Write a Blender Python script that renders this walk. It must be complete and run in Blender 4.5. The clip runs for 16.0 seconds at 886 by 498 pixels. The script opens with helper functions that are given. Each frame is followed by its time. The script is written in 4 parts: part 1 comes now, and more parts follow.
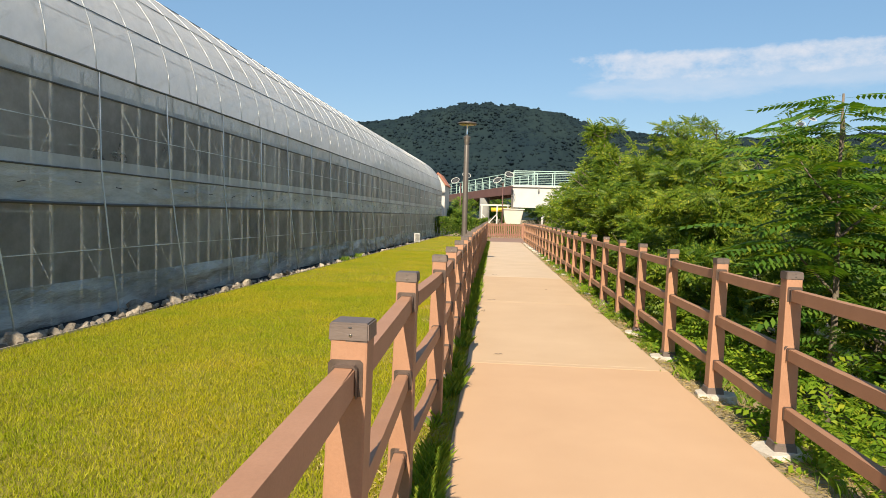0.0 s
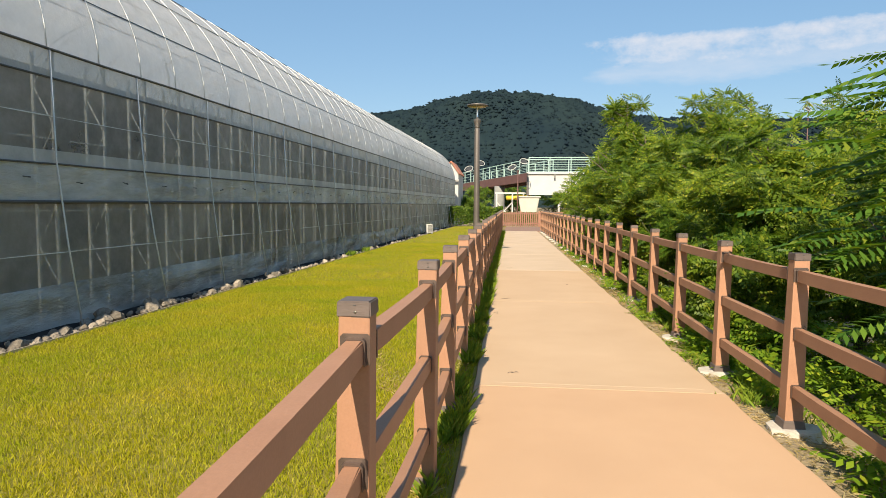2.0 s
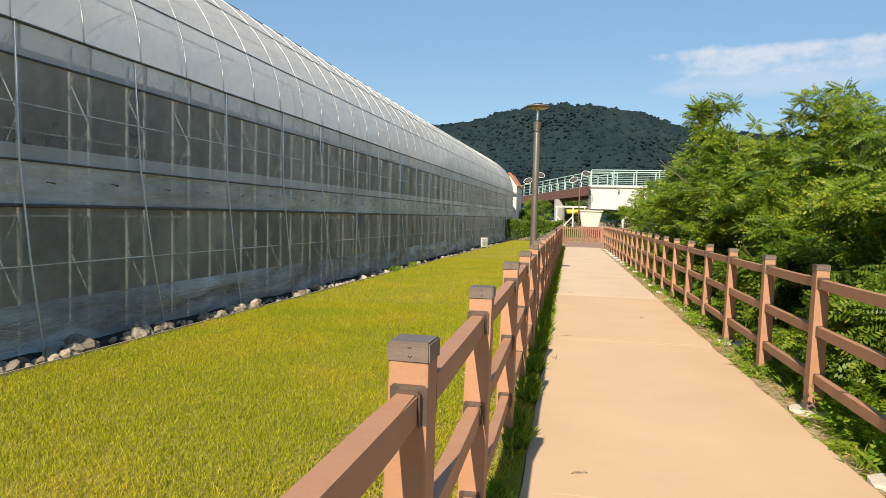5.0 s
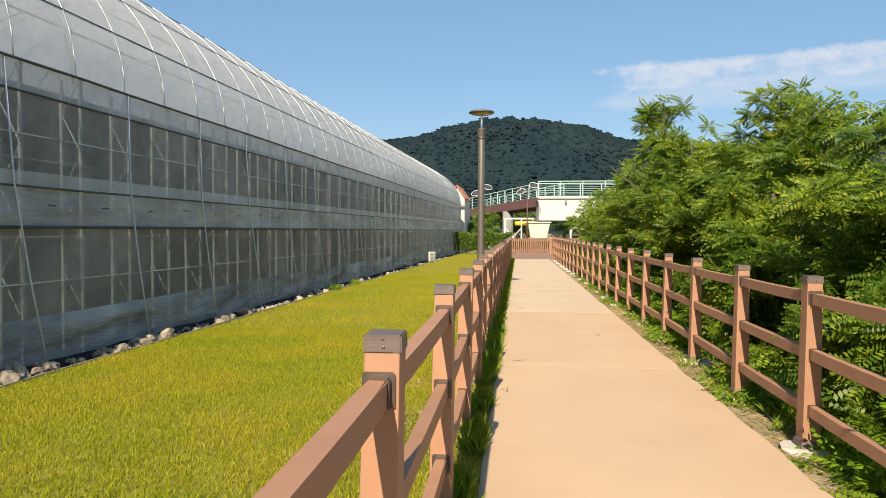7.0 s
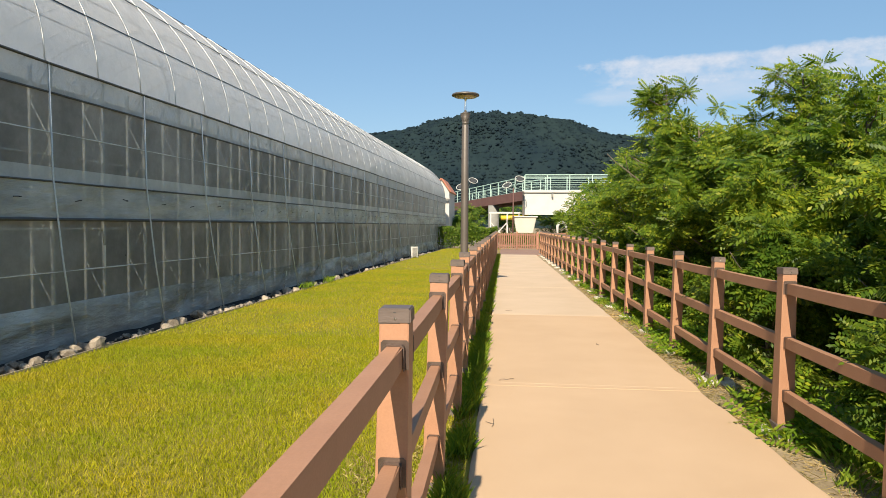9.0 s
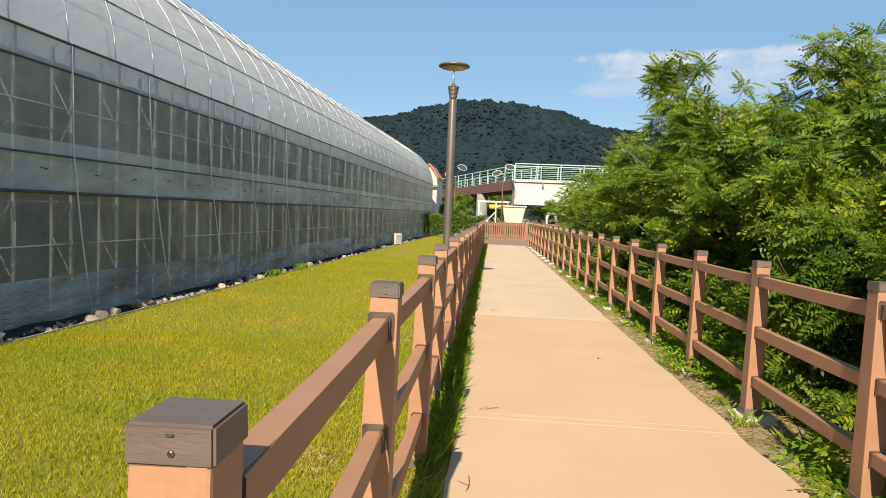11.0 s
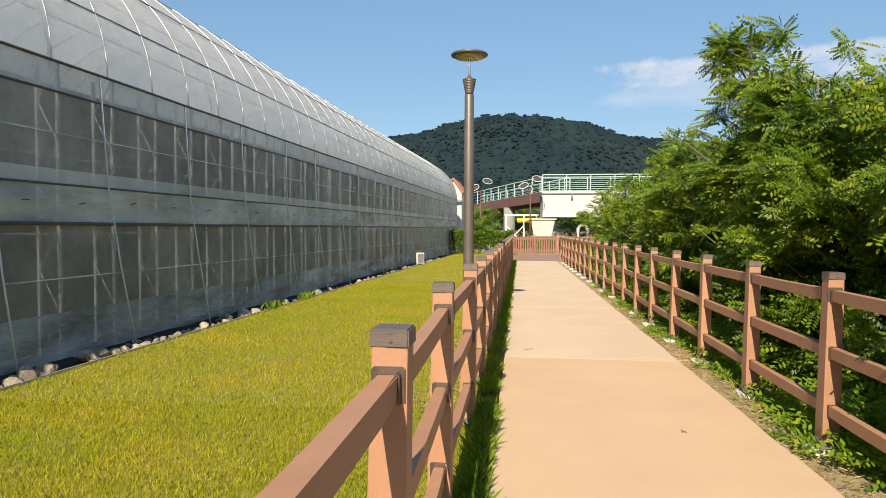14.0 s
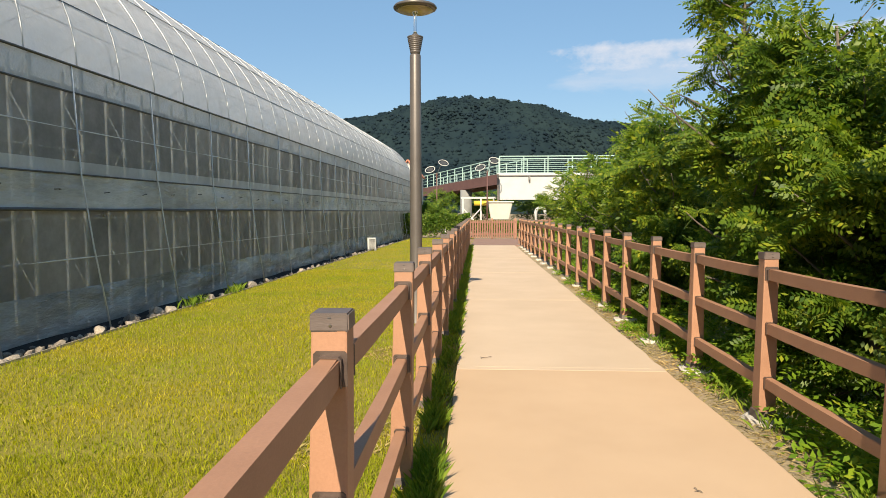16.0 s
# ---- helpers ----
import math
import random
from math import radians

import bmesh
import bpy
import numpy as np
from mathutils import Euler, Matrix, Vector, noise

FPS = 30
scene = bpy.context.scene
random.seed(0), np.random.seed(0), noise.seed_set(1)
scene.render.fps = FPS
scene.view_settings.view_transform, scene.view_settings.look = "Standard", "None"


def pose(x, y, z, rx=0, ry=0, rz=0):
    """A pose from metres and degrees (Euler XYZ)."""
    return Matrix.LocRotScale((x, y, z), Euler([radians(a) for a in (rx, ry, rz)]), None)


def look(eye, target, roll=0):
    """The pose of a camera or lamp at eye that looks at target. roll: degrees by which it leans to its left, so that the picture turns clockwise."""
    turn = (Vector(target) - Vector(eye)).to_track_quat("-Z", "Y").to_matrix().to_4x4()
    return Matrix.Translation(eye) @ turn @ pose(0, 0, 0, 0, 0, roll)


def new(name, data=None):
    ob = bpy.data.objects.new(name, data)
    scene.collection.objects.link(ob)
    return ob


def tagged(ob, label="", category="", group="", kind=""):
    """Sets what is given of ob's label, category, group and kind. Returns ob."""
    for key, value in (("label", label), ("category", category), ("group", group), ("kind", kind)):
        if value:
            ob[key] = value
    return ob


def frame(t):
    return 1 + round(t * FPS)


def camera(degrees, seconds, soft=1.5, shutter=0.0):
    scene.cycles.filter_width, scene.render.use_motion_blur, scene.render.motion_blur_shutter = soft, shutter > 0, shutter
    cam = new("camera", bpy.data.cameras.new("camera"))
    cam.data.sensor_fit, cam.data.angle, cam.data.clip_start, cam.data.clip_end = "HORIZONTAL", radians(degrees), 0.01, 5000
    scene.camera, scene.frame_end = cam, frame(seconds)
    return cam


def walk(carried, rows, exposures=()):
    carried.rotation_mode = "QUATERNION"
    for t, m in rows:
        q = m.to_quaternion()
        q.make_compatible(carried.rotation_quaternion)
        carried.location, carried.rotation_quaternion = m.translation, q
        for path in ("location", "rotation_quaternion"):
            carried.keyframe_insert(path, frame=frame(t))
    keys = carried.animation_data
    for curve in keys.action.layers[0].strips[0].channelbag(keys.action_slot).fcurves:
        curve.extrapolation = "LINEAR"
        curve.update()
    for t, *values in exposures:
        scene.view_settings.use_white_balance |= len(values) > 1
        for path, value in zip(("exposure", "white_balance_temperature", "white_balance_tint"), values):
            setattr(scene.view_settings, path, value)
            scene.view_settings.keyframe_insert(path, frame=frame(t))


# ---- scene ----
cam = camera(69.1, 16.0, soft=0.8)
PATH = [
    (0, (0.458, -0.79, 1.487), (0.288, 1.2, 1.382), 1.6),
    (0.5, (0.47, -0.473, 1.496), (0.339, 1.521, 1.403), -0.1),
    (1, (0.495, -0.063, 1.478), (0.306, 1.925, 1.364), 2.4),
    (1.5, (0.556, 0.19, 1.48), (0.292, 2.168, 1.355), 2.1),
    (2, (0.494, 0.447, 1.494), (0.274, 2.43, 1.356), 0.3),
    (2.5, (0.481, 0.834, 1.48), (0.232, 2.813, 1.336), 0.6),
    (3, (0.505, 1.084, 1.486), (0.222, 3.057, 1.322), 1.4),
    (3.5, (0.441, 1.439, 1.493), (0.148, 3.411, 1.334), 0.4),
    (4, (0.424, 1.718, 1.487), (0.088, 3.684, 1.333), 1.2),
    (4.2, (0.418, 1.84, 1.506), (0.017, 3.794, 1.36), 1.3),
    (6.5, (0.42, 3.043, 1.484), (0.114, 5.019, 1.433), 0.8),
    (7, (0.414, 3.31, 1.482), (0.167, 5.294, 1.425), 0.2),
    (7.5, (0.429, 3.656, 1.482), (0.153, 5.636, 1.433), 1.6),
    (8, (0.429, 3.863, 1.45), (0.161, 5.844, 1.394), 2.2),
    (8.5, (0.382, 4.183, 1.474), (0.179, 6.172, 1.412), 0.3),
    (11, (0.366, 5.906, 1.449), (0.204, 7.896, 1.337), 2.3),
    (11.5, (0.308, 6.213, 1.452), (0.197, 8.207, 1.342), 1.7),
    (12, (0.306, 6.554, 1.45), (0.163, 8.545, 1.325), 2.0),
    (12.5, (0.313, 6.87, 1.448), (0.14, 8.857, 1.304), 1.3),
    (13, (0.283, 7.257, 1.459), (0.147, 9.248, 1.328), -0.8),
    (13.5, (0.323, 7.613, 1.488), (0.069, 9.594, 1.389), -1.1),
    (14, (0.336, 7.839, 1.466), (0.084, 9.822, 1.402), 0.2),
    (14.5, (0.316, 8.187, 1.474), (0.108, 10.175, 1.395), -0.7),
    (15, (0.352, 8.548, 1.468), (0.14, 10.535, 1.383), 1.4),
    (15.5, (0.358, 8.878, 1.471), (0.148, 10.865, 1.376), 1.1),
    (16, (0.35, 9.248, 1.472), (0.229, 11.24, 1.356), -0.1),
]
walk(cam, [(t, look(eye, target, roll)) for t, eye, target, roll in PATH])

# ---- world, sun ----
LIGHT = Vector((0.145, 1.33, -1.0)).normalized()
SUN_ELEVATION = math.asin(-LIGHT.z)
world = bpy.data.worlds.new("world")
scene.world = world
world.use_nodes = True
wn = world.node_tree
sky = wn.nodes.new("ShaderNodeTexSky")
sky.sky_type, sky.sun_disc = "NISHITA", False
sky.sun_elevation, sky.sun_rotation = SUN_ELEVATION, math.pi + 0.08
sky.air_density, sky.dust_density, sky.ozone_density = 1.15, 0.35, 1.3
even = wn.nodes.new("ShaderNodeMix")
even.data_type = "RGBA"
even.inputs[0].default_value = 0.55
even.inputs[7].default_value = (1.5, 3.15, 5.2, 1)
wn.links.new(sky.outputs[0], even.inputs[6])
wn.links.new(even.outputs[2], wn.nodes["Background"].inputs[0])
wn.nodes["Background"].inputs[1].default_value = 0.075
sun = new("sun", bpy.data.lights.new("sun", "SUN"))
sun.data.energy, sun.data.angle, sun.data.color = 5.0, radians(0.55), (1.0, 0.865, 0.65)
sun.matrix_world = Matrix.Translation((0, -20, 30)) @ LIGHT.to_track_quat("-Z", "Y").to_matrix().to_4x4()
scene.view_settings.exposure = 0.85


# ---- materials ----
def nodes_of(name):
    m = bpy.data.materials.new(name)
    m.use_nodes = True
    nt = m.node_tree
    return m, nt, nt.nodes["Principled BSDF"], nt.nodes["Material Output"]


def ramp(nt, fac, stops):
    r = nt.nodes.new("ShaderNodeValToRGB")
    e = r.color_ramp.elements
    while len(e) < len(stops):
        e.new(0.5)
    for el, (p, c) in zip(e, stops):
        el.position, el.color = p, (*c, 1)
    nt.links.new(fac, r.inputs[0])
    return r.outputs[0]


def noise_out(nt, scale, detail=4, rough=0.55, stretch=None, kind="Object"):
    tc = nt.nodes.new("ShaderNodeTexCoord")
    n = nt.nodes.new("ShaderNodeTexNoise")
    n.inputs["Scale"].default_value, n.inputs["Detail"].default_value = scale, detail
    n.inputs["Roughness"].default_value = rough
    src = tc.outputs[kind]
    if stretch:
        mp = nt.nodes.new("ShaderNodeMapping")
        mp.inputs["Scale"].default_value = stretch
        nt.links.new(src, mp.inputs[0])
        src = mp.outputs[0]
    nt.links.new(src, n.inputs["Vector"])
    return n.outputs[0]


def mixed(nt, fac, a, b, how="MIX"):
    m = nt.nodes.new("ShaderNodeMix")
    m.data_type, m.blend_type = "RGBA", how
    for sock, v in ((m.inputs[0], fac), (m.inputs[6], a), (m.inputs[7], b)):
        if isinstance(v, (int, float)):
            sock.default_value = v
        elif isinstance(v, tuple):
            sock.default_value = (*v, 1)
        else:
            nt.links.new(v, sock)
    return m.outputs[2]


def bumped(nt, bsdf, height, strength=0.3, distance=0.01):
    b = nt.nodes.new("ShaderNodeBump")
    b.inputs["Strength"].default_value, b.inputs["Distance"].default_value = strength, distance
    nt.links.new(height, b.inputs["Height"])
    nt.links.new(b.outputs[0], bsdf.inputs["Normal"])


def surface(name, dark, light, coarse=2.0, fine=60.0, rough=0.7, bump=0.3, distance=0.004, metal=0.0, stretch=None, vary=0.0, fine_mix=0.35):
    """A painted, stone, wood or metal surface with variation at two scales."""
    m, nt, p, out = nodes_of(name)
    big = ramp(nt, noise_out(nt, coarse, 5, 0.6, stretch), [(0.3, dark), (0.7, light)])
    small = noise_out(nt, fine, 3, 0.6, stretch)
    grain = ramp(nt, small, [(0.25, tuple(c * 0.6 for c in dark)), (0.75, light)])
    col = mixed(nt, fine_mix, big, grain)
    if vary:
        info = nt.nodes.new("ShaderNodeObjectInfo")
        shade = ramp(nt, info.outputs["Random"], [(0.0, (1 - vary,) * 3), (1.0, (1.0,) * 3)])
        col = mixed(nt, 1.0, col, shade, "MULTIPLY")
    nt.links.new(col, p.inputs["Base Color"])
    p.inputs["Roughness"].default_value, p.inputs["Metallic"].default_value = rough, metal
    bumped(nt, p, small, bump, distance)
    return m


def leaf_material(name, dark, light, yellow, trans=0.35, rough=0.5, patch_scale=1.3, lo=(0.75, 0.85, 0.7), hi=(1.15, 1.05, 0.9)):
    """Leaves: each leaflet has its own tone and lets some light through."""
    m, nt, p, out = nodes_of(name)
    geo = nt.nodes.new("ShaderNodeNewGeometry")
    tone = ramp(nt, geo.outputs["Random Per Island"], [(0.0, dark), (0.75, light), (1.0, yellow)])
    patch = ramp(nt, noise_out(nt, patch_scale, 4, 0.6), [(0.36, lo), (0.66, hi)])
    col = mixed(nt, 1.0, tone, patch, "MULTIPLY")
    nt.links.new(col, p.inputs["Base Color"])
    p.inputs["Roughness"].default_value = rough
    p.inputs["Specular IOR Level"].default_value = 0.16
    t = nt.nodes.new("ShaderNodeBsdfTranslucent")
    tcol = mixed(nt, 1.0, col, (1.5, 1.6, 0.5), "MULTIPLY")
    nt.links.new(tcol, t.inputs[0])
    mx = nt.nodes.new("ShaderNodeMixShader")
    mx.inputs[0].default_value = trans
    nt.links.new(p.outputs[0], mx.inputs[1])
    nt.links.new(t.outputs[0], mx.inputs[2])
    nt.links.new(mx.outputs[0], out.inputs[0])
    return m


def film_material(name, clear, tint, rough, fold=0.5, dirt=0.3, back=0.25, stretch=(1.0, 1.0, 1.0)):
    """Greenhouse sheet: partly see-through, partly milky, glossy, creased and dusty."""
    m, nt, p, out = nodes_of(name)
    crease = noise_out(nt, 2.6, 7, 0.66, stretch)
    dust = noise_out(nt, 0.6, 6, 0.7, tuple(c ** 0.8 for c in stretch))
    col = ramp(nt, dust, [(0.3, tuple(c * (1 - dirt) for c in tint)), (0.7, tint)])
    nt.links.new(col, p.inputs["Base Color"])
    p.inputs["Roughness"].default_value = rough
    bumped(nt, p, crease, fold, 0.12)
    tl = nt.nodes.new("ShaderNodeBsdfTranslucent")
    nt.links.new(col, tl.inputs[0])
    milky = nt.nodes.new("ShaderNodeMixShader")
    milky.inputs[0].default_value = back
    nt.links.new(p.outputs[0], milky.inputs[1])
    nt.links.new(tl.outputs[0], milky.inputs[2])
    tr = nt.nodes.new("ShaderNodeBsdfTransparent")
    tr.inputs[0].default_value = (0.93, 0.95, 0.95, 1)
    amount = nt.nodes.new("ShaderNodeMapRange")
    amount.inputs[1].default_value, amount.inputs[2].default_value = 0.3, 0.7
    amount.inputs[3].default_value, amount.inputs[4].default_value = max(0.0, 1 - clear - 0.1), min(1.0, 1 - clear + 0.1)
    nt.links.new(dust, amount.inputs[0])
    mx = nt.nodes.new("ShaderNodeMixShader")
    nt.links.new(amount.outputs[0], mx.inputs[0])
    nt.links.new(tr.outputs[0], mx.inputs[1])
    nt.links.new(milky.outputs[0], mx.inputs[2])
    nt.links.new(mx.outputs[0], out.inputs[0])
    return m


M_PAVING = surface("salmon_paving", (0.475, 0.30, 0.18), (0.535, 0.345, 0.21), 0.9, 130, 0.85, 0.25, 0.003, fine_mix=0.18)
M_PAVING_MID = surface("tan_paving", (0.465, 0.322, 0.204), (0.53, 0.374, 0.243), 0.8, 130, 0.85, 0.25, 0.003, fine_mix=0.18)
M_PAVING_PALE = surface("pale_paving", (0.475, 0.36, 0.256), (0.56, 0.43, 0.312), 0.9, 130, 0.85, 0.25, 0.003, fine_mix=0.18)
M_JOINT = surface("pale_joint", (0.5, 0.38, 0.27), (0.60, 0.47, 0.345), 6, 150, 0.9, 0.3)
M_TERRACE = surface("brown_paving", (0.22, 0.13, 0.10), (0.29, 0.18, 0.135), 2, 90, 0.85, 0.3)
M_FENCE = surface("brown_fence_paint", (0.325, 0.165, 0.095), (0.40, 0.212, 0.126), 3.5, 110, 0.6, 0.25, 0.003, vary=0.14, fine_mix=0.22)
# redder copy of the fence paint, darkened to hold the far pickets' shade
M_PICKET = surface("shaded_red_brown_picket_paint", (0.23, 0.105, 0.07), (0.31, 0.15, 0.10), 3.5, 90, 0.65, 0.25, 0.003, vary=0.2, fine_mix=0.25)
M_CAP = surface("dark_brown_cap", (0.105, 0.078, 0.068), (0.15, 0.115, 0.102), 5, 40, 0.5, 0.25, 0.003, stretch=(1, 1, 6), vary=0.25, fine_mix=0.25)
M_BRACKET = surface("bronze_bracket", (0.10, 0.07, 0.06), (0.16, 0.12, 0.10), 9, 120, 0.42, 0.25, 0.002, metal=0.55)
M_SCREW = surface("screw_steel", (0.22, 0.19, 0.16), (0.4, 0.37, 0.33), 9, 120, 0.3, 0.1, metal=1.0)
M_CONCRETE = surface("pale_concrete", (0.42, 0.37, 0.31), (0.62, 0.57, 0.50), 7, 60, 0.9, 0.6, 0.01)
M_EARTH = surface("dry_earth", (0.17, 0.115, 0.065), (0.36, 0.265, 0.165), 2.2, 45, 0.95, 0.8, 0.02)
M_LAWN = surface("lawn_soil", (0.19, 0.175, 0.014), (0.28, 0.235, 0.03), 1.1, 50, 0.95, 0.8, 0.02)
M_ROCK = surface("field_stone", (0.23, 0.18, 0.135), (0.56, 0.49, 0.40), 5, 60, 0.85, 0.6, 0.01, vary=0.6)
M_EDGING = surface("weathered_edging", (0.33, 0.27, 0.20), (0.48, 0.41, 0.32), 4, 60, 0.85, 0.5, 0.005)
M_STEEL = surface("galvanised_tube", (0.5, 0.52, 0.52), (0.68, 0.7, 0.7), 3, 60, 0.45, 0.15, 0.002, metal=0.25)
M_WHITETUBE = surface("white_tube", (0.55, 0.56, 0.56), (0.66, 0.67, 0.67), 3, 60, 0.4, 0.1, 0.002)
M_DARKTUBE = surface("dark_clamp", (0.035, 0.037, 0.04), (0.075, 0.078, 0.08), 3, 60, 0.55, 0.2, 0.002)
M_SOIL = surface("greenhouse_soil", (0.06, 0.045, 0.035), (0.10, 0.08, 0.06), 2, 40, 0.95, 0.8, 0.02)
M_CURTAIN = surface("dark_shade_cloth", (0.10, 0.098, 0.09), (0.165, 0.16, 0.148), 1.2, 40, 0.9, 0.3)
M_FILM_ROOF = film_material("roof_film", 0.24, (0.95, 0.925, 0.90), 0.3, 0.25, 0.2, 0.5)
M_FILM_BAND = film_material("side_film", 0.16, (0.80, 0.83, 0.80), 0.2, 0.7, 0.55, 0.25, (1.0, 0.5, 2.2))
M_FILM_SKIRT = film_material("skirt_film", 0.2, (0.66, 0.69, 0.67), 0.16, 1.0, 0.75, 0.2, (1.0, 0.5, 1.9))
M_NET = film_material("insect_net", 0.44, (0.58, 0.565, 0.53), 0.45, 0.15, 0.5, 0.4)
M_POLE = surface("bronze_pole_paint", (0.10, 0.086, 0.076), (0.15, 0.13, 0.117), 3, 80, 0.42, 0.15, 0.002, metal=0.3)
M_CHROME = surface("chrome", (0.7, 0.7, 0.7), (0.85, 0.85, 0.85), 3, 60, 0.12, 0.03, metal=1.0)
M_LENS = surface("amber_lens", (0.35, 0.27, 0.13), (0.5, 0.4, 0.2), 5, 60, 0.3, 0.1)
M_TANK = surface("cream_plastic", (0.47, 0.45, 0.40), (0.58, 0.56, 0.5), 2, 30, 0.6, 0.15)
M_WHITE = surface("white_paint", (0.45, 0.44, 0.42), (0.54, 0.53, 0.51), 1.2, 40, 0.6, 0.15)
M_GREENRAIL = surface("pale_green_rail", (0.33, 0.48, 0.43), (0.45, 0.6, 0.55), 3, 40, 0.5, 0.1)
M_GIRDER = surface("maroon_girder", (0.10, 0.045, 0.04), (0.15, 0.072, 0.06), 1.5, 30, 0.6, 0.2)
M_TILE = surface("terracotta_tile", (0.40, 0.14, 0.08), (0.56, 0.23, 0.14), 3, 30, 0.8, 0.4)
M_YELLOW = surface("yellow_paint", (0.62, 0.42, 0.03), (0.75, 0.55, 0.06), 3, 40, 0.5, 0.1)
M_GREY = surface("grey_concrete", (0.17, 0.175, 0.17), (0.25, 0.25, 0.24), 2, 40, 0.85, 0.3)
M_SHEET = surface("black_sheet", (0.02, 0.02, 0.021), (0.04, 0.04, 0.04), 4, 50, 1.0, 0.4, 0.01)
M_SHEET.node_tree.nodes["Principled BSDF"].inputs["Specular IOR Level"].default_value = 0.1
M_DARK = surface("dark_grille", (0.03, 0.03, 0.032), (0.06, 0.06, 0.062), 6, 60, 0.6, 0.2)
M_BARK = surface("tree_bark", (0.07, 0.055, 0.04), (0.19, 0.155, 0.12), 9, 70, 0.9, 0.8, 0.01, stretch=(1, 1, 0.3))
M_LOCUST = leaf_material("locust_leaves", (0.052, 0.105, 0.014), (0.145, 0.22, 0.022), (0.26, 0.29, 0.03), 0.38, 0.42, 0.9, (0.55, 0.66, 0.7), (1.35, 1.16, 0.9))
M_AILANTHUS = leaf_material("ailanthus_leaves", (0.045, 0.11, 0.02), (0.10, 0.19, 0.03), (0.2, 0.24, 0.03), 0.32)
M_WEED = leaf_material("weed_leaves", (0.08, 0.16, 0.014), (0.19, 0.29, 0.024), (0.3, 0.33, 0.03), 0.4)
M_GRASS = leaf_material("lawn_blades", (0.212, 0.222, 0.008), (0.34, 0.325, 0.013), (0.43, 0.37, 0.06), 0.36, 0.55, 0.7, (0.8, 0.95, 0.8), (1.17, 1.05, 1.2))
M_EDGEGRASS = leaf_material("edge_grass_blades", (0.10, 0.17, 0.022), (0.20, 0.28, 0.035), (0.26, 0.29, 0.04), 0.3, 0.55)
M_STRAW = leaf_material("straw_blades", (0.22, 0.16, 0.08), (0.42, 0.32, 0.17), (0.5, 0.4, 0.22), 0.2, 0.7)
M_HEDGE = leaf_material("hedge_leaves", (0.04, 0.085, 0.012), (0.10, 0.16, 0.02), (0.17, 0.21, 0.03), 0.3)
# distance haze is put into the forest colour as dark, low-contrast blue
M_HILL = leaf_material("hazy_forest_hill", (0.0115, 0.020, 0.029), (0.0135, 0.024, 0.032), (0.017, 0.029, 0.034), 0.0, 1.0, 0.014, (0.75, 0.8, 0.88), (1.25, 1.2, 1.05))
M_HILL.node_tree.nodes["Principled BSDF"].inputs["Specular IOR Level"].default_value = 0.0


# ---- mesh tools ----
def box(bm, c, s, m=None):
    """A box of size s about c, turned by m."""
    vs = []
    for k in range(8):
        v = Vector(((k & 1) - 0.5, (k >> 1 & 1) - 0.5, (k >> 2 & 1) - 0.5))
        v = Vector((v.x * s[0], v.y * s[1], v.z * s[2]))
        vs.append(bm.verts.new((m @ v if m else v) + Vector(c)))
    for f in ((0, 2, 3, 1), (4, 5, 7, 6), (0, 1, 5, 4), (2, 6, 7, 3), (0, 4, 6, 2), (1, 3, 7, 5)):
        bm.faces.new([vs[i] for i in f])
    return vs


def tube(bm, a, b, r0, r1=None, n=8, closed=True):
    """A round bar from a to b."""
    a, b, r1 = Vector(a), Vector(b), r0 if r1 is None else r1
    q = (b - a).to_track_quat("Z", "Y")
    rings = []
    for p, r in ((a, r0), (b, r1)):
        rings.append([bm.verts.new(p + q @ Vector((r * math.cos(2 * math.pi * i / n), r * math.sin(2 * math.pi * i / n), 0))) for i in range(n)])
    for i in range(n):
        f = bm.faces.new((rings[0][i], rings[0][(i + 1) % n], rings[1][(i + 1) % n], rings[1][i]))
        f.smooth = n > 6
    if closed:
        bm.faces.new(rings[0][::-1])
        bm.faces.new(rings[1])


def pipe(bm, pts, r, n=6):
    """A bent round bar through pts; r is one radius or one for each point."""
    pts = [Vector(p) for p in pts]
    rad = r if isinstance(r, (list, tuple)) else [r] * len(pts)
    rings = []
    for i, p in enumerate(pts):
        d = pts[min(i + 1, len(pts) - 1)] - pts[max(i - 1, 0)]
        q = d.to_track_quat("Z", "Y")
        rings.append([bm.verts.new(p + q @ Vector((rad[i] * math.cos(2 * math.pi * k / n), rad[i] * math.sin(2 * math.pi * k / n), 0))) for k in range(n)])
    for r0, r1 in zip(rings, rings[1:]):
        for k in range(n):
            bm.faces.new((r0[k], r0[(k + 1) % n], r1[(k + 1) % n], r1[k])).smooth = True
    bm.faces.new(rings[0][::-1])
    bm.faces.new(rings[-1])


def lathe(bm, profile, n=24, at=(0, 0, 0)):
    """A body of revolution about z; profile: (radius, height) from below."""
    rings = [[bm.verts.new((at[0] + r * math.cos(2 * math.pi * k / n), at[1] + r * math.sin(2 * math.pi * k / n), at[2] + z)) for k in range(n)] for r, z in profile]
    for r0, r1 in zip(rings, rings[1:]):
        for k in range(n):
            bm.faces.new((r0[k], r0[(k + 1) % n], r1[(k + 1) % n], r1[k])).smooth = True
    bm.faces.new(rings[0][::-1])
    bm.faces.new(rings[-1])


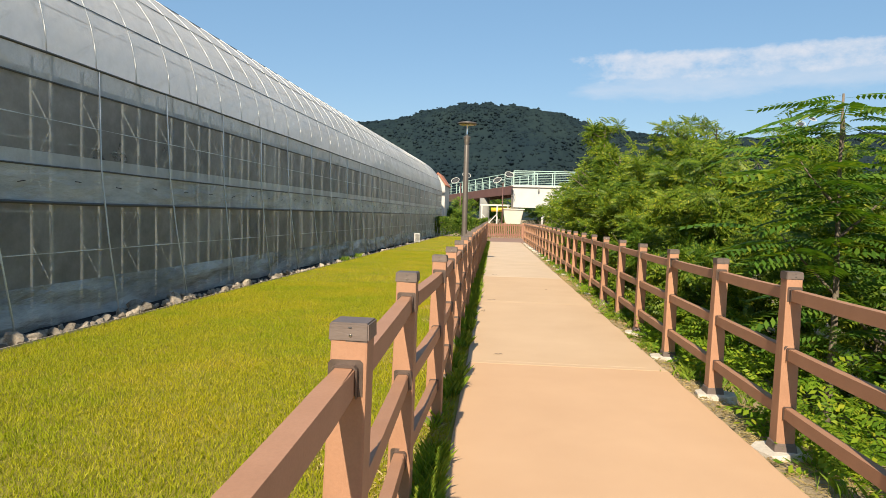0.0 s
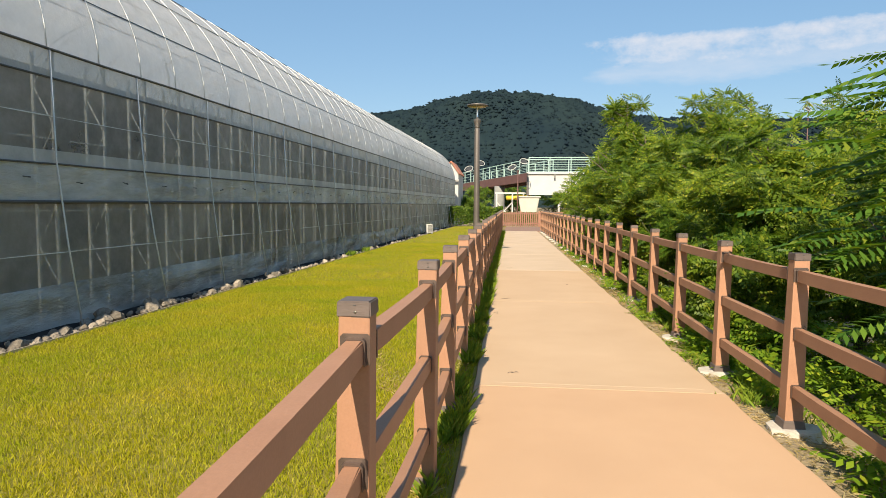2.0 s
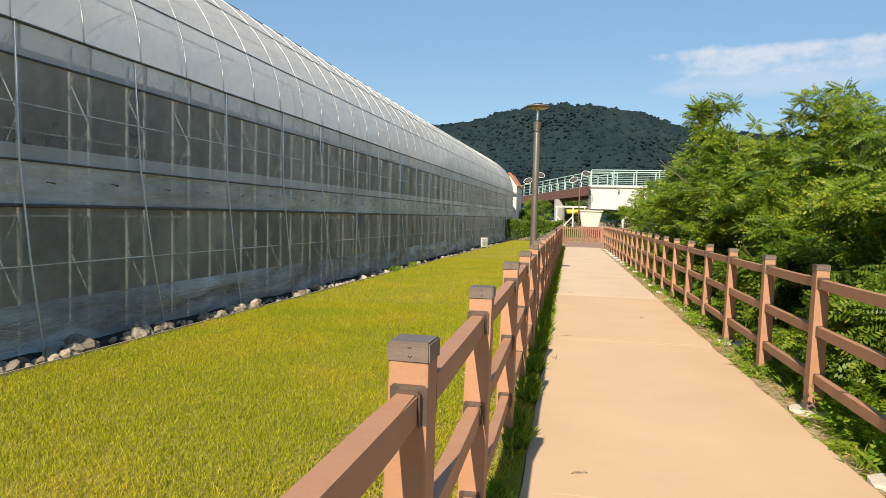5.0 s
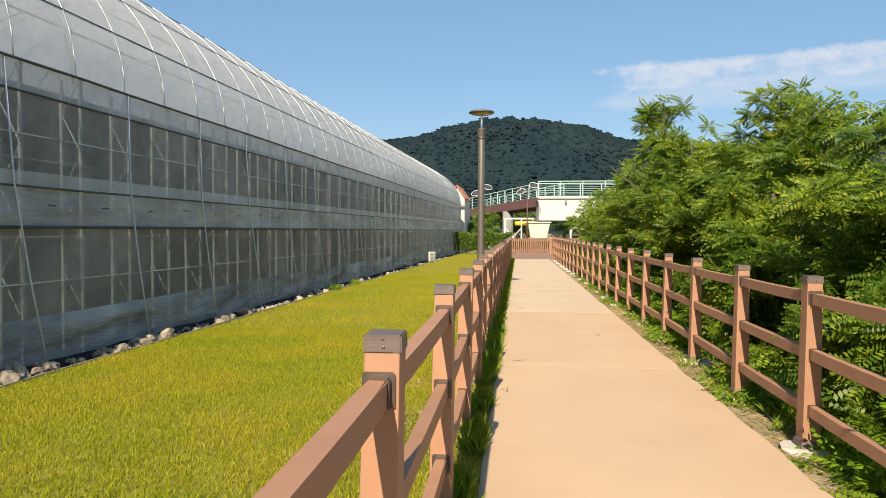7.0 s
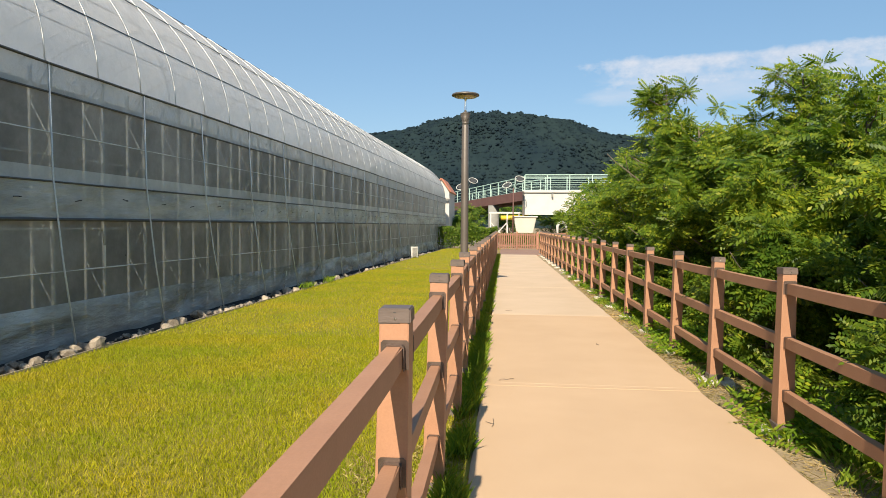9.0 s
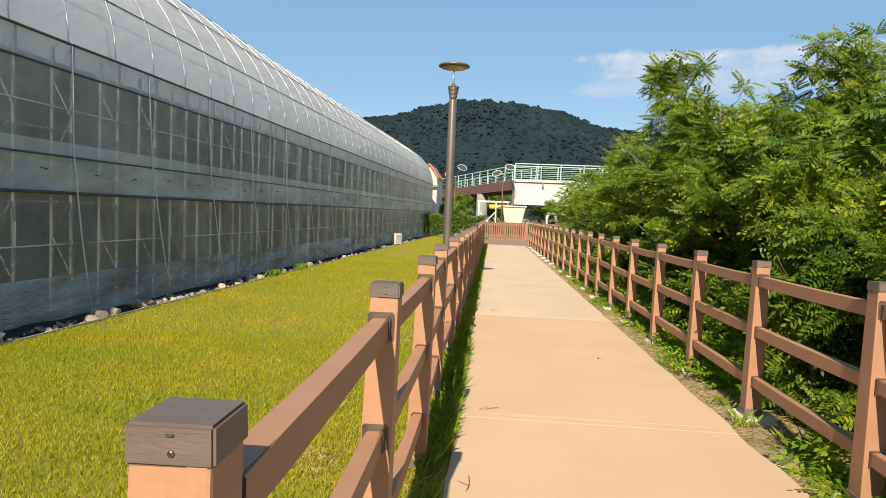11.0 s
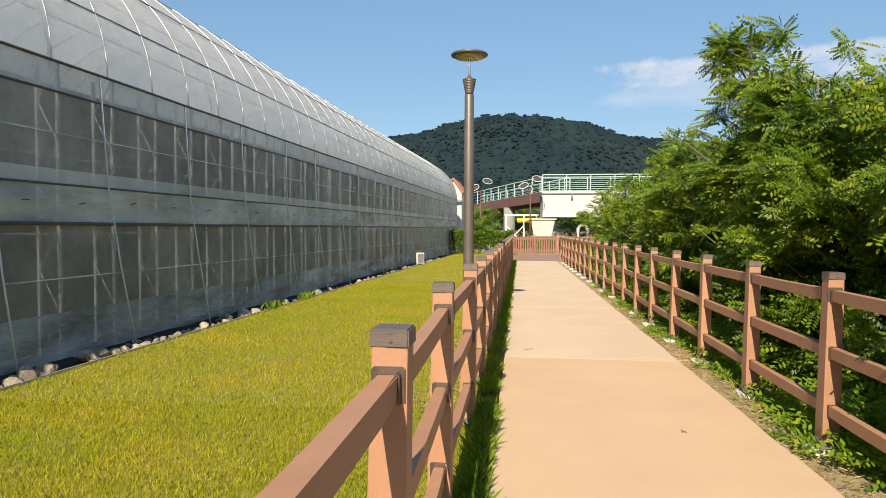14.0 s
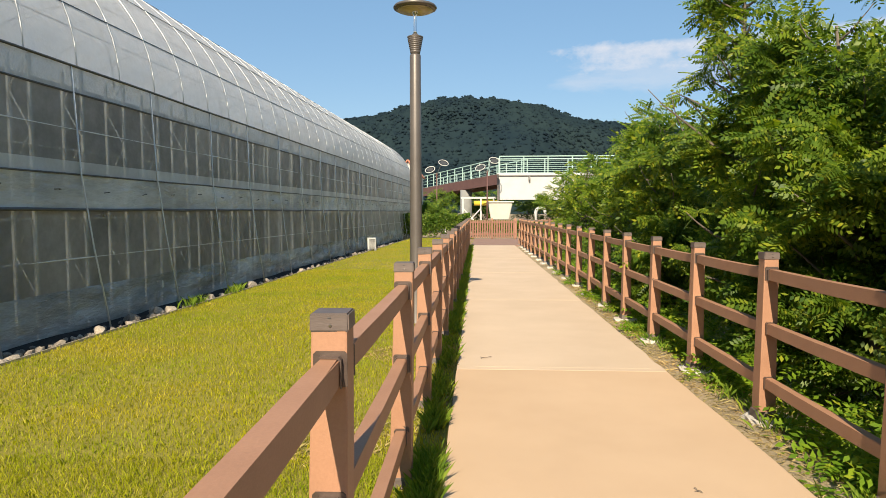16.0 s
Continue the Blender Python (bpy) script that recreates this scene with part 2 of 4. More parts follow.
def mesh_of(name, bm, material, bevel=0.0, segments=1):
    if bevel:
        bmesh.ops.bevel(bm, geom=bm.edges[:], offset=bevel, segments=segments, affect="EDGES", profile=0.6)
    bmesh.ops.recalc_face_normals(bm, faces=bm.faces[:])
    me = bpy.data.meshes.new(name)
    bm.to_mesh(me)
    bm.free()
    me.materials.append(material)
    return me


def part(name, bm, material, parent=None, label="", bevel=0.0, m=None):
    me = bm if isinstance(bm, bpy.types.Mesh) else mesh_of(name, bm, material, bevel)
    ob = new(name, me)
    ob.parent = parent
    if m is not None:
        ob.matrix_basis = m
    if label:
        tagged(ob, label)
    return ob


def thing(name, label, category, m=None, group="", kind=""):
    ob = new(name)
    ob.empty_display_size = 0.1
    if m is not None:
        ob.matrix_basis = m
    return tagged(ob, label, category, group, kind)


def soup(name, verts, faces, material):
    """A mesh from arrays: verts (n, 3), faces (m, k) of one corner count."""
    verts, faces = np.asarray(verts, np.float32), np.asarray(faces, np.int32)
    me = bpy.data.meshes.new(name)
    me.vertices.add(len(verts))
    me.vertices.foreach_set("co", verts.ravel())
    k = faces.shape[1]
    me.loops.add(faces.size)
    me.loops.foreach_set("vertex_index", faces.ravel())
    me.polygons.add(len(faces))
    me.polygons.foreach_set("loop_start", np.arange(len(faces), dtype=np.int32) * k)
    me.update(calc_edges=True)
    me.materials.append(material)
    return me


rng = np.random.default_rng(7)


def blades(name, pos, height, width, lean, material):
    """Grass: one bent blade of three triangles at every place."""
    n = len(pos)
    h = height * rng.uniform(0.55, 1.25, n)
    w = width * rng.uniform(0.7, 1.3, n)
    a, b = rng.uniform(0, 2 * np.pi, n), rng.uniform(0, 2 * np.pi, n)
    side = np.stack([np.cos(a), np.sin(a), np.zeros(n)], 1) * w[:, None] * 0.5
    out = np.stack([np.cos(b), np.sin(b), np.zeros(n)], 1) * (h * lean * rng.uniform(0.2, 1.6, n))[:, None]
    up = np.zeros((n, 3))
    up[:, 2] = h
    v = np.stack([pos - side, pos + side, pos + out * 0.35 + up * 0.6 + side * 0.7, pos + out + up], 1).reshape(-1, 3)
    i = np.arange(n)[:, None] * 4
    f = np.concatenate([i + [0, 1, 2], i + [0, 2, 3]], 0)
    return soup(name, v, f, material)


# ---- ground, lawn, path ----
def lerp_table(x, table):
    for (x0, z0), (x1, z1) in zip(table, table[1:]):
        if x <= x1:
            return z0 + (z1 - z0) * max(0.0, (x - x0) / (x1 - x0))
    return table[-1][1]


BANK = [(-6.0, -0.16), (-4.4, -0.13), (0.0, -0.06), (0.2, -0.06), (2.05, -0.05), (2.3, -0.03), (2.6, -0.07), (3.2, -0.32), (4.6, -0.85), (7.0, -1.1), (12.0, -1.2)]


def ground_z(x, y):
    far = 0.35 * max(0.0, min(1.0, (y - 60) / 60))
    return lerp_table(x, BANK) * (1 - far) + (0.05 * noise.noise(Vector((x * 1.3, y * 1.3, 0))) if x > 2.5 else 0.0)


bm = bmesh.new()
gx = [-2500, -600, -150, -40, -12, -6, -4.4, 0.0, 0.2, 2.05, 2.2, 2.4, 2.6, 2.8, 3.0, 3.2, 3.5, 4, 4.6, 5.5, 7, 9, 12, 40, 150, 600, 2500]
gy = [-2500, -300, -40, -10, -4] + [-3 + 0.5 * i for i in range(60)] + [28, 30, 33, 37, 41, 46, 52, 60, 75, 95, 130, 200, 400, 900, 2600]
grid = [[bm.verts.new((x, y, ground_z(x, y))) for x in gx] for y in gy]
for r0, r1 in zip(grid, grid[1:]):
    for i in range(len(gx) - 1):
        bm.faces.new((r0[i], r0[i + 1], r1[i + 1], r1[i])).smooth = True
ground = tagged(part("ground", bm, surface("bank_earth", (0.15, 0.115, 0.06), (0.42, 0.325, 0.20), 0.9, 30, 0.95, 0.8, 0.02)), "bare brown earth with sparse green growth", "ground", kind="structure")


def path_left(y):
    return 0.215 - 0.0065 * y


def path_right(y):
    return 2.24 - 0.0122 * y


def lawn_z(x):
    return -0.02 + 0.06 * (x - 0.1) / 4.5


GH_X, GH_Y, GH_SLOPE = -5.2, 9.0, 0.024


def wall_x(y):
    return GH_X + GH_SLOPE * (y - GH_Y)


def lawn_edge(y):
    return wall_x(y) + 0.56


bm = bmesh.new()
rows = []
for j in range(54):
    y = -6 + j
    a = lawn_edge(y)
    rows.append([bm.verts.new((a + (path_left(y) - 0.006 - a) * i / 12, y, lawn_z(a + (path_left(y) - 0.006 - a) * i / 12) + 0.012 * noise.noise(Vector((i * 0.9, y * 0.7, 3))))) for i in range(13)])
for r0, r1 in zip(rows, rows[1:]):
    for i in range(12):
        bm.faces.new((r0[i], r0[i + 1], r1[i + 1], r1[i])).smooth = True
lawn = tagged(part("lawn", bm, M_LAWN), "sunlit yellow-green mown lawn beside the greenhouse", "lawn", kind="structure")

pavement = thing("pavement", "salmon-tinted concrete footpath cast in long slabs", "footpath", kind="structure")
SLAB = 4.75
for k in range(-2, 8):
    y0, y1 = 5.70 + SLAB * (k - 1), 5.70 + SLAB * k
    y1 = min(y1, 37.4)
    if y0 > 37:
        break
    bm = bmesh.new()
    n = 24
    left, right = [], []
    for i in range(n + 1):
        y = y0 + 0.006 + (y1 - y0 - 0.012) * i / n
        left.append((path_left(y) + 0.012 * noise.noise(Vector((y * 2.1, 1, 0))), y))
        right.append((path_right(y) + 0.03 * noise.noise(Vector((y * 1.7, 5, 0))) + 0.012 * noise.noise(Vector((y * 9, 8, 0))), y))
    top = [[bm.verts.new((lx + (rx - lx) * s, y, 0.0 if 0 < s < 1 else -0.004)) for s in (0, 0.008, 0.5, 0.992, 1)] for (lx, y), (rx, _) in zip(left, right)]
    for r0, r1 in zip(top, top[1:]):
        for i in range(4):
            bm.faces.new((r0[i], r0[i + 1], r1[i + 1], r1[i]))
    rim = [r[0] for r in top] + top[-1][1:] + [r[4] for r in top[-2::-1]] + top[0][3:0:-1]
    low = [bm.verts.new((v.co.x, v.co.y, -0.13)) for v in rim]
    for i in range(len(rim)):
        j = (i + 1) % len(rim)
        bm.faces.new((rim[i], rim[j], low[j], low[i]))
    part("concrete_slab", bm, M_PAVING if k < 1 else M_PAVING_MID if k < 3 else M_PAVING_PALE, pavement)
    if y1 < 37:
        bm = bmesh.new()
        mid_x, wide = (path_left(y1) + path_right(y1)) / 2, path_right(y1) - path_left(y1)
        box(bm, (mid_x, y1, -0.045), (wide - 0.04, 0.011, 0.084))
        for dy in (0.11,):
            box(bm, (mid_x + 0.02, y1 + dy, -0.0005), (wide - 0.3, 0.004, 0.003))
        part("joint", bm, M_JOINT, pavement, "pale mortar joint between slabs")
bm = bmesh.new()
box(bm, (1.9, 41.0, -0.06), (5.6, 7.1, 0.11))
tagged(part("terrace", bm, M_TERRACE), "reddish brown paved turning place at the path's end", "paving", kind="structure")


# ---- fences ----
def post_mesh(h, lean):
    bm = bmesh.new()
    vs = box(bm, (0, 0, h / 2), (1, 1, h))
    for v in vs:
        up = v.co.z / h
        w = 0.098 + 0.022 * (1 - up)
        v.co.x, v.co.y = v.co.x * w + lean * (up - 1) * h, v.co.y * w
    return mesh_of("post", bm, M_FENCE, 0.006, 2)


def cap_mesh():
    bm = bmesh.new()
    vs = box(bm, (0, 0, 0), (0.107, 0.107, 0.05))
    for v in vs:
        if v.co.z > 0:
            v.co.x, v.co.y = v.co.x * 0.975, v.co.y * 0.975
    bmesh.ops.bevel(bm, geom=bm.edges[:], offset=0.004, segments=2, affect="EDGES")
    return mesh_of("cap", bm, M_CAP)


def shoe_mesh():
    bm = bmesh.new()
    vs = box(bm, (0, 0, 0.03), (0.15, 0.15, 0.06))
    for v in vs:
        if v.co.z > 0.03:
            v.co.x, v.co.y = v.co.x * 0.88, v.co.y * 0.88
    return mesh_of("shoe", bm, M_CAP, 0.004)


RAIL_W, RAIL_H, RAIL_TOPS = 0.056, 0.078, (1.105, 0.715, 0.325)
CAP_ME, SHOE_ME = cap_mesh(), shoe_mesh()


def screw_mesh():
    bm = bmesh.new()
    lathe(bm, [(0.0042, -0.002), (0.0042, 0.001), (0.0025, 0.002)], 8)
    return mesh_of("screw", bm, M_SCREW)


SCREW_ME = screw_mesh()
slot_bm = bmesh.new()
box(slot_bm, (0, 0, 0), (0.009, 0.002, 0.0025))
SLOT_ME = mesh_of("slot", slot_bm, M_DARK)


def bracket_mesh():
    """A saddle with a flange that carries a rail's end; y = 0 is the post's face."""
    bm = bmesh.new()
    w, h, d, t, g = RAIL_W + 0.004, RAIL_H + 0.002, 0.026, 0.004, 0.016

    def contour(grow, y):
        x, z = w / 2 + grow, h / 2 + grow
        return [bm.verts.new((a, y, c)) for a, c in ((x, -h / 2), (x, z - 0.008), (x - 0.008, z), (0.008 - x, z), (-x, z - 0.008), (-x, -h / 2))]

    rings = [contour(0, 0), contour(g, 0), contour(g, -t), contour(t, -t), contour(t, -d), contour(0, -d)]
    for k in range(6):
        a, b = rings[k], rings[(k + 1) % 6]
        for i in range(5):
            bm.faces.new((a[i], a[i + 1], b[i + 1], b[i]))
    bm.faces.new([r[0] for r in rings])
    bm.faces.new([r[5] for r in rings][::-1])
    return mesh_of("bracket", bm, M_BRACKET)


BRACKET_ME = bracket_mesh()


def rail_mesh(length):
    bm = bmesh.new()
    n = 6
    rings = []
    for i in range(n + 1):
        s = i / n
        b = 0.004 * math.sin(math.pi * s)
        rings.append([bm.verts.new((x, length * s, z - b)) for x, z in ((-RAIL_W / 2, -RAIL_H / 2), (RAIL_W / 2, -RAIL_H / 2), (RAIL_W / 2, RAIL_H / 2), (-RAIL_W / 2, RAIL_H / 2))])
    for r0, r1 in zip(rings, rings[1:]):
        for k in range(4):
            bm.faces.new((r0[k], r0[(k + 1) % 4], r1[(k + 1) % 4], r1[k]))
    bm.faces.new(rings[0][::-1])
    bm.faces.new(rings[-1])
    long = [e for e in bm.edges if abs((e.verts[0].co - e.verts[1].co).y) > 0.01]
    bmesh.ops.bevel(bm, geom=long, offset=0.006, segments=2, affect="EDGES")
    return mesh_of("rail", bm, M_FENCE)


def fence(label, feet, height, lean, seed, tops=RAIL_TOPS):
    """Posts at feet (x, y, z), three rails from each post to the next."""
    random.seed(seed)
    ob = thing("wooden_fence", label, "fence", Matrix.Translation(feet[0]), kind="")
    base = Vector(feet[0])
    post_me = post_mesh(height - 0.03, lean)
    rails = {}
    for i, foot in enumerate(feet):
        foot = Vector(foot)
        heading = (Vector(feet[min(i + 1, len(feet) - 1)]) - Vector(feet[max(i - 1, 0)]))
        yaw = math.degrees(math.atan2(-heading.x, heading.y))
        jit = random.uniform(-0.4, 0.4)
        m = Matrix.Translation(foot - base) @ pose(0, 0, 0, 0, jit, yaw + random.uniform(-1, 1))
        p = part("post", post_me, M_FENCE, ob, m=m)
        part("cap", CAP_ME, M_CAP, p, "dark brown plastic post cap", m=pose(0, 0, height - 0.025, 0, 0, random.uniform(-2, 2)))
        part("shoe", SHOE_ME, M_CAP, p, "dark brown base shoe", m=pose(-lean * height, 0, 0))
        part("slot", SLOT_ME, M_DARK, p, "dark slot in the cap", m=pose(0.002, -0.0542, height - 0.012))
        part("screw", SCREW_ME, M_SCREW, p, "small cap screw", m=pose(0.004, -0.0538, height - 0.033, 90))
        if i + 1 < len(feet):
            nxt = Vector(feet[i + 1])
            d = nxt - foot
            length = round(math.hypot(d.x, d.y) - 0.104, 2)
            if length not in rails:
                rails[length] = rail_mesh(length)
            yaw = math.degrees(math.atan2(-d.x, d.y))
            pitch = math.degrees(math.atan2(d.z, math.hypot(d.x, d.y)))
            for top in tops:
                off = lean * (top - height)
                r = part("rail", rails[length], M_FENCE, ob, m=Matrix.Translation(foot - base) @ pose(off, 0, 0, 0, 0, yaw) @ pose(0, 0.053, top - RAIL_H / 2 + random.uniform(-0.004, 0.004), pitch))
                part("bracket", BRACKET_ME, M_BRACKET, r, "bronze metal rail bracket", m=pose(0, length - 0.002, 0))
                b = part("bracket", BRACKET_ME, M_BRACKET, r, "bronze metal rail bracket", m=pose(0, 0.002, 0, 0, 0, 180))
    return ob


STEP, RIGHT_X = 1.42, 2.388
LEFT_X = [0.12, 0.12, 0.117, 0.073, 0.019, 0.05, 0.033, 0.017, -0.009, -0.015, -0.054, -0.066]
LEFT_Y = [-3.397, -1.967, -0.537, 0.893, 2.386, 3.815, 5.05, 6.638, 8.109, 9.539, 10.983, 12.677]
RIGHT_Y = [-3.6, -2.16, -0.72, 0.72, 2.16, 3.6, 4.98, 6.49, 8.0, 9.42, 10.98, 12.45, 13.92, 15.38, 16.8, 18.2, 19.55, 20.9, 22.3]
left_feet = [(x, y, -0.02) for x, y in zip(LEFT_X, LEFT_Y)] + [(-0.066 - 0.0085 * k, 12.68 + STEP * k, -0.02) for k in range(1, 18)]
right_feet = [(RIGHT_X - 0.012 * max(0, k - 11), y, -0.008) for k, y in enumerate(RIGHT_Y)]
right_feet += [(right_feet[-1][0] - 0.025 * k, 22.3 + 1.42 * k, -0.008) for k in range(1, 12)]
fence("reddish-brown painted timber-look fence along the lawn edge", left_feet, 1.221, 0.02, 1)
fence("reddish-brown painted timber-look fence along the wooded bank", right_feet, 1.19, 0.008, 2, (1.075, 0.69, 0.305))
end_right = right_feet[-1]
fence("reddish-brown timber-look fence turning away past the path end", [(end_right[0] + 0.3 + 1.25 * k, end_right[1] + 1.5 + 1.1 * k, -0.03) for k in range(4)], 1.2, 0.0, 3)

# picket fence that closes the far end
pickets = thing("picket_fence", "reddish-brown upright picket fence closing the path end", "fence", pose(0.9, 44.3, 0))
for dx in (-1.25, 0.0, 1.25):
    bm = bmesh.new()
    box(bm, (dx, 0.05, 0.55), (0.1, 0.1, 1.1))
    part("post", bm, M_FENCE, pickets, bevel=0.006)
for z in (0.25, 0.9):
    bm = bmesh.new()
    box(bm, (0, 0.02, z), (2.7, 0.05, 0.08))
    part("rail", bm, M_PICKET, pickets, bevel=0.005)
bm = bmesh.new()
box(bm, (0, -0.02, 0.52), (0.078, 0.03, 0.98))
picket_me = mesh_of("picket", bm, M_PICKET, 0.004)
for i in range(21):
    part("picket", picket_me, M_PICKET, pickets, m=pose(-1.3 + 0.13 * i, 0, 0.02 * (i % 2)))

# footings beneath the right fence
random.seed(11)
foot_meshes = []
for v in range(5):
    bm = bmesh.new()
    bmesh.ops.create_icosphere(bm, subdivisions=2, radius=1)
    for vert in bm.verts:
        c = vert.co
        n = 1 + 0.22 * noise.noise(c * 1.7 + Vector((v * 9, 0, 0)))
        vert.co = Vector((max(-0.8, min(0.8, c.x)) * 0.21 * n, max(-0.8, min(0.8, c.y)) * 0.17 * n, max(-0.6, min(0.55, c.z)) * 0.075))
    foot_meshes.append(mesh_of("concrete_footing", bm, M_CONCRETE))
for i, (x, y, z) in enumerate(right_feet):
    ob = part("concrete_footing", foot_meshes[i % 5], M_CONCRETE, m=pose(x + 0.01 + random.uniform(-0.03, 0.03), y + random.uniform(-0.02, 0.02), z - 0.034, 0, 0, random.uniform(-25, 25)))
    tagged(ob, "rough pale concrete footing under a fence post", "footing", "footings of the bank fence")


# ---- greenhouse ----
GH_M = pose(GH_X, GH_Y, 0, 0, 0, -math.degrees(math.atan(GH_SLOPE)))
GH0, GH1 = -14.0, 42.0
Z_BASE, Z_SKIRT, Z_MID, Z_STRIP, Z_NET, Z_TOP, Z_EAVE = -0.1, 0.445, 1.508, 1.968, 2.14, 3.03, 3.375
ARCH_A, ARCH_B = 3.5, 2.8
greenhouse = thing("greenhouse", "long arched greenhouse with milky plastic film and net sides", "greenhouse", GH_M)


def sheet(name, z0, z1, x, material, label, cells=4, wave=0.02, seed=0, x1=None):
    """A vertical band of film along the side, slightly billowed."""
    bm = bmesh.new()
    n = int((GH1 - GH0) / 0.25)
    rows = []
    for j in range(cells + 1):
        s = j / cells
        row = []
        for i in range(n + 1):
            y = GH0 + (GH1 - GH0) * i / n
            b = wave * (noise.noise(Vector((y * 0.9, s * 2.0, seed))) + 0.5 * noise.noise(Vector((y * 3.1, s * 3, seed + 5)))) * math.sin(math.pi * (0.1 + 0.8 * s))
            row.append(bm.verts.new((x + ((x1 if x1 is not None else x) - x) * s + b, y, z0 + (z1 - z0) * s)))
        rows.append(row)
    for r0, r1 in zip(rows, rows[1:]):
        for i in range(n):
            bm.faces.new((r0[i], r0[i + 1], r1[i + 1], r1[i])).smooth = True
    return part(name, bm, material, greenhouse, label)


sheet("skirt_film", Z_BASE, Z_SKIRT + 0.02, 0.08, M_FILM_SKIRT, "creased grey plastic skirt sheet", 8, 0.11, 1, 0.015)
sheet("net_panel", Z_SKIRT, Z_MID, 0.0, M_NET, "dark grey insect netting", 2, 0.006, 2)
sheet("side_film", Z_MID - 0.01, Z_STRIP + 0.01, 0.025, M_FILM_BAND, "rolled milky plastic side film", 5, 0.05, 3)
sheet("strip_film", Z_STRIP, Z_NET, 0.01, film_material("strip_film", 0.15, (0.66, 0.68, 0.66), 0.35, 0.3), "pale plastic strip", 2, 0.01, 4)
sheet("net_panel", Z_NET, Z_TOP, 0.0, M_NET, "dark grey insect netting", 2, 0.006, 5)
sheet("eave_film", Z_TOP, Z_EAVE, 0.012, film_material("eave_film", 0.14, (0.56, 0.58, 0.58), 0.32, 0.6), "grey plastic film under the eave", 3, 0.03, 6)


def arch_point(u, grow=0.0):
    """u from 0 (right eave) to 1 (left eave)."""
    a = math.pi * u
    return Vector((-ARCH_A + (ARCH_A + grow) * math.cos(a), 0, Z_EAVE + (ARCH_B + grow) * math.sin(a)))


bm = bmesh.new()
n, rows = 112, []
for j in range(41):
    p = arch_point(j / 40)
    row = []
    for i in range(n + 1):
        y = GH0 + (GH1 - GH0) * i / n
        sag = -0.018 * math.sin(math.pi * ((y * 2 % 2) / 2)) * math.sin(math.pi * j / 40)
        q = p * 1.0
        q.z += sag + 0.006 * noise.noise(Vector((y, j * 0.3, 2)))
        row.append(bm.verts.new((q.x, y, q.z)))
    rows.append(row)
for r0, r1 in zip(rows, rows[1:]):
    for i in range(n):
        bm.faces.new((r0[i], r0[i + 1], r1[i + 1], r1[i])).smooth = True
part("roof_film", bm, M_FILM_ROOF, greenhouse, "milky arched plastic roof film")

bm = bmesh.new()
pipe(bm, [arch_point(j / 28, -0.003) for j in range(29)], 0.0105, 6)
rib_me = mesh_of("rib", bm, M_WHITETUBE)
bm = bmesh.new()
pipe(bm, [arch_point(j / 28, -0.28) for j in range(29)], 0.014, 5)
inner_me = mesh_of("inner_rib", bm, M_STEEL)
bm = bmesh.new()
xo, xi = -0.021, -0.29
box(bm, (xo, 0, (Z_EAVE - 0.1) / 2), (0.036, 0.036, Z_EAVE + 0.1))
box(bm, (xi, 0, (Z_EAVE - 0.1) / 2), (0.034, 0.034, Z_EAVE + 0.1))
zz = [-0.05 + 0.5 * k for k in range(8)]
for k, (z0, z1) in enumerate(zip(zz, zz[1:])):
    a, b = (xo, xi) if k % 2 else (xi, xo)
    tube(bm, (a, 0, z0), (b, 0, min(z1, Z_EAVE)), 0.009, n=5)
column_me = mesh_of("lattice_column", bm, M_STEEL)
bm = bmesh.new()
pipe(bm, [(0.03, 0, Z_EAVE + 0.02), (0.05, 0.0, 2.0), (0.15, 0.0, 1.0), (0.3, 0.0, Z_BASE)], 0.011, 6)
strap_me = mesh_of("hold_down_strap", bm, M_STEEL)
bm = bmesh.new()
tube(bm, (0.05, -0.05, 0), (0.05, 0.035, 0.004), 0.007, n=6)
lathe(bm, [(0.016, -0.006), (0.018, 0.0), (0.016, 0.006)], 8, (0.055, 0.04, 0.002))
clip_me = mesh_of("clip", bm, M_DARKTUBE)
random.seed(5)
RIB0 = 6.92 - GH_Y
for k in range(-11, 43):
    y = RIB0 + 0.968 * k
    if not GH0 < y < GH1:
        continue
    part("rib", rib_me, M_WHITETUBE, greenhouse, m=pose(0, y, 0))
    if k % 4 == 0:
        part("inner_rib", inner_me, M_STEEL, greenhouse, m=pose(0, y + 0.3, 0))
    part("lattice_column", column_me, M_STEEL, greenhouse, m=pose(0, y + 0.1, 0))
    part("clip", clip_me, M_DARKTUBE, greenhouse, "small black film clip", m=pose(0, y + 0.45 + random.uniform(-0.06, 0.06), 1.77 + random.uniform(-0.03, 0.03), random.uniform(-12, 12)))
    if k % 2 == 1:
        part("hold_down_strap", strap_me, M_STEEL, greenhouse, m=pose(0, y + 0.08, 0, random.uniform(1.0, 5.0)))
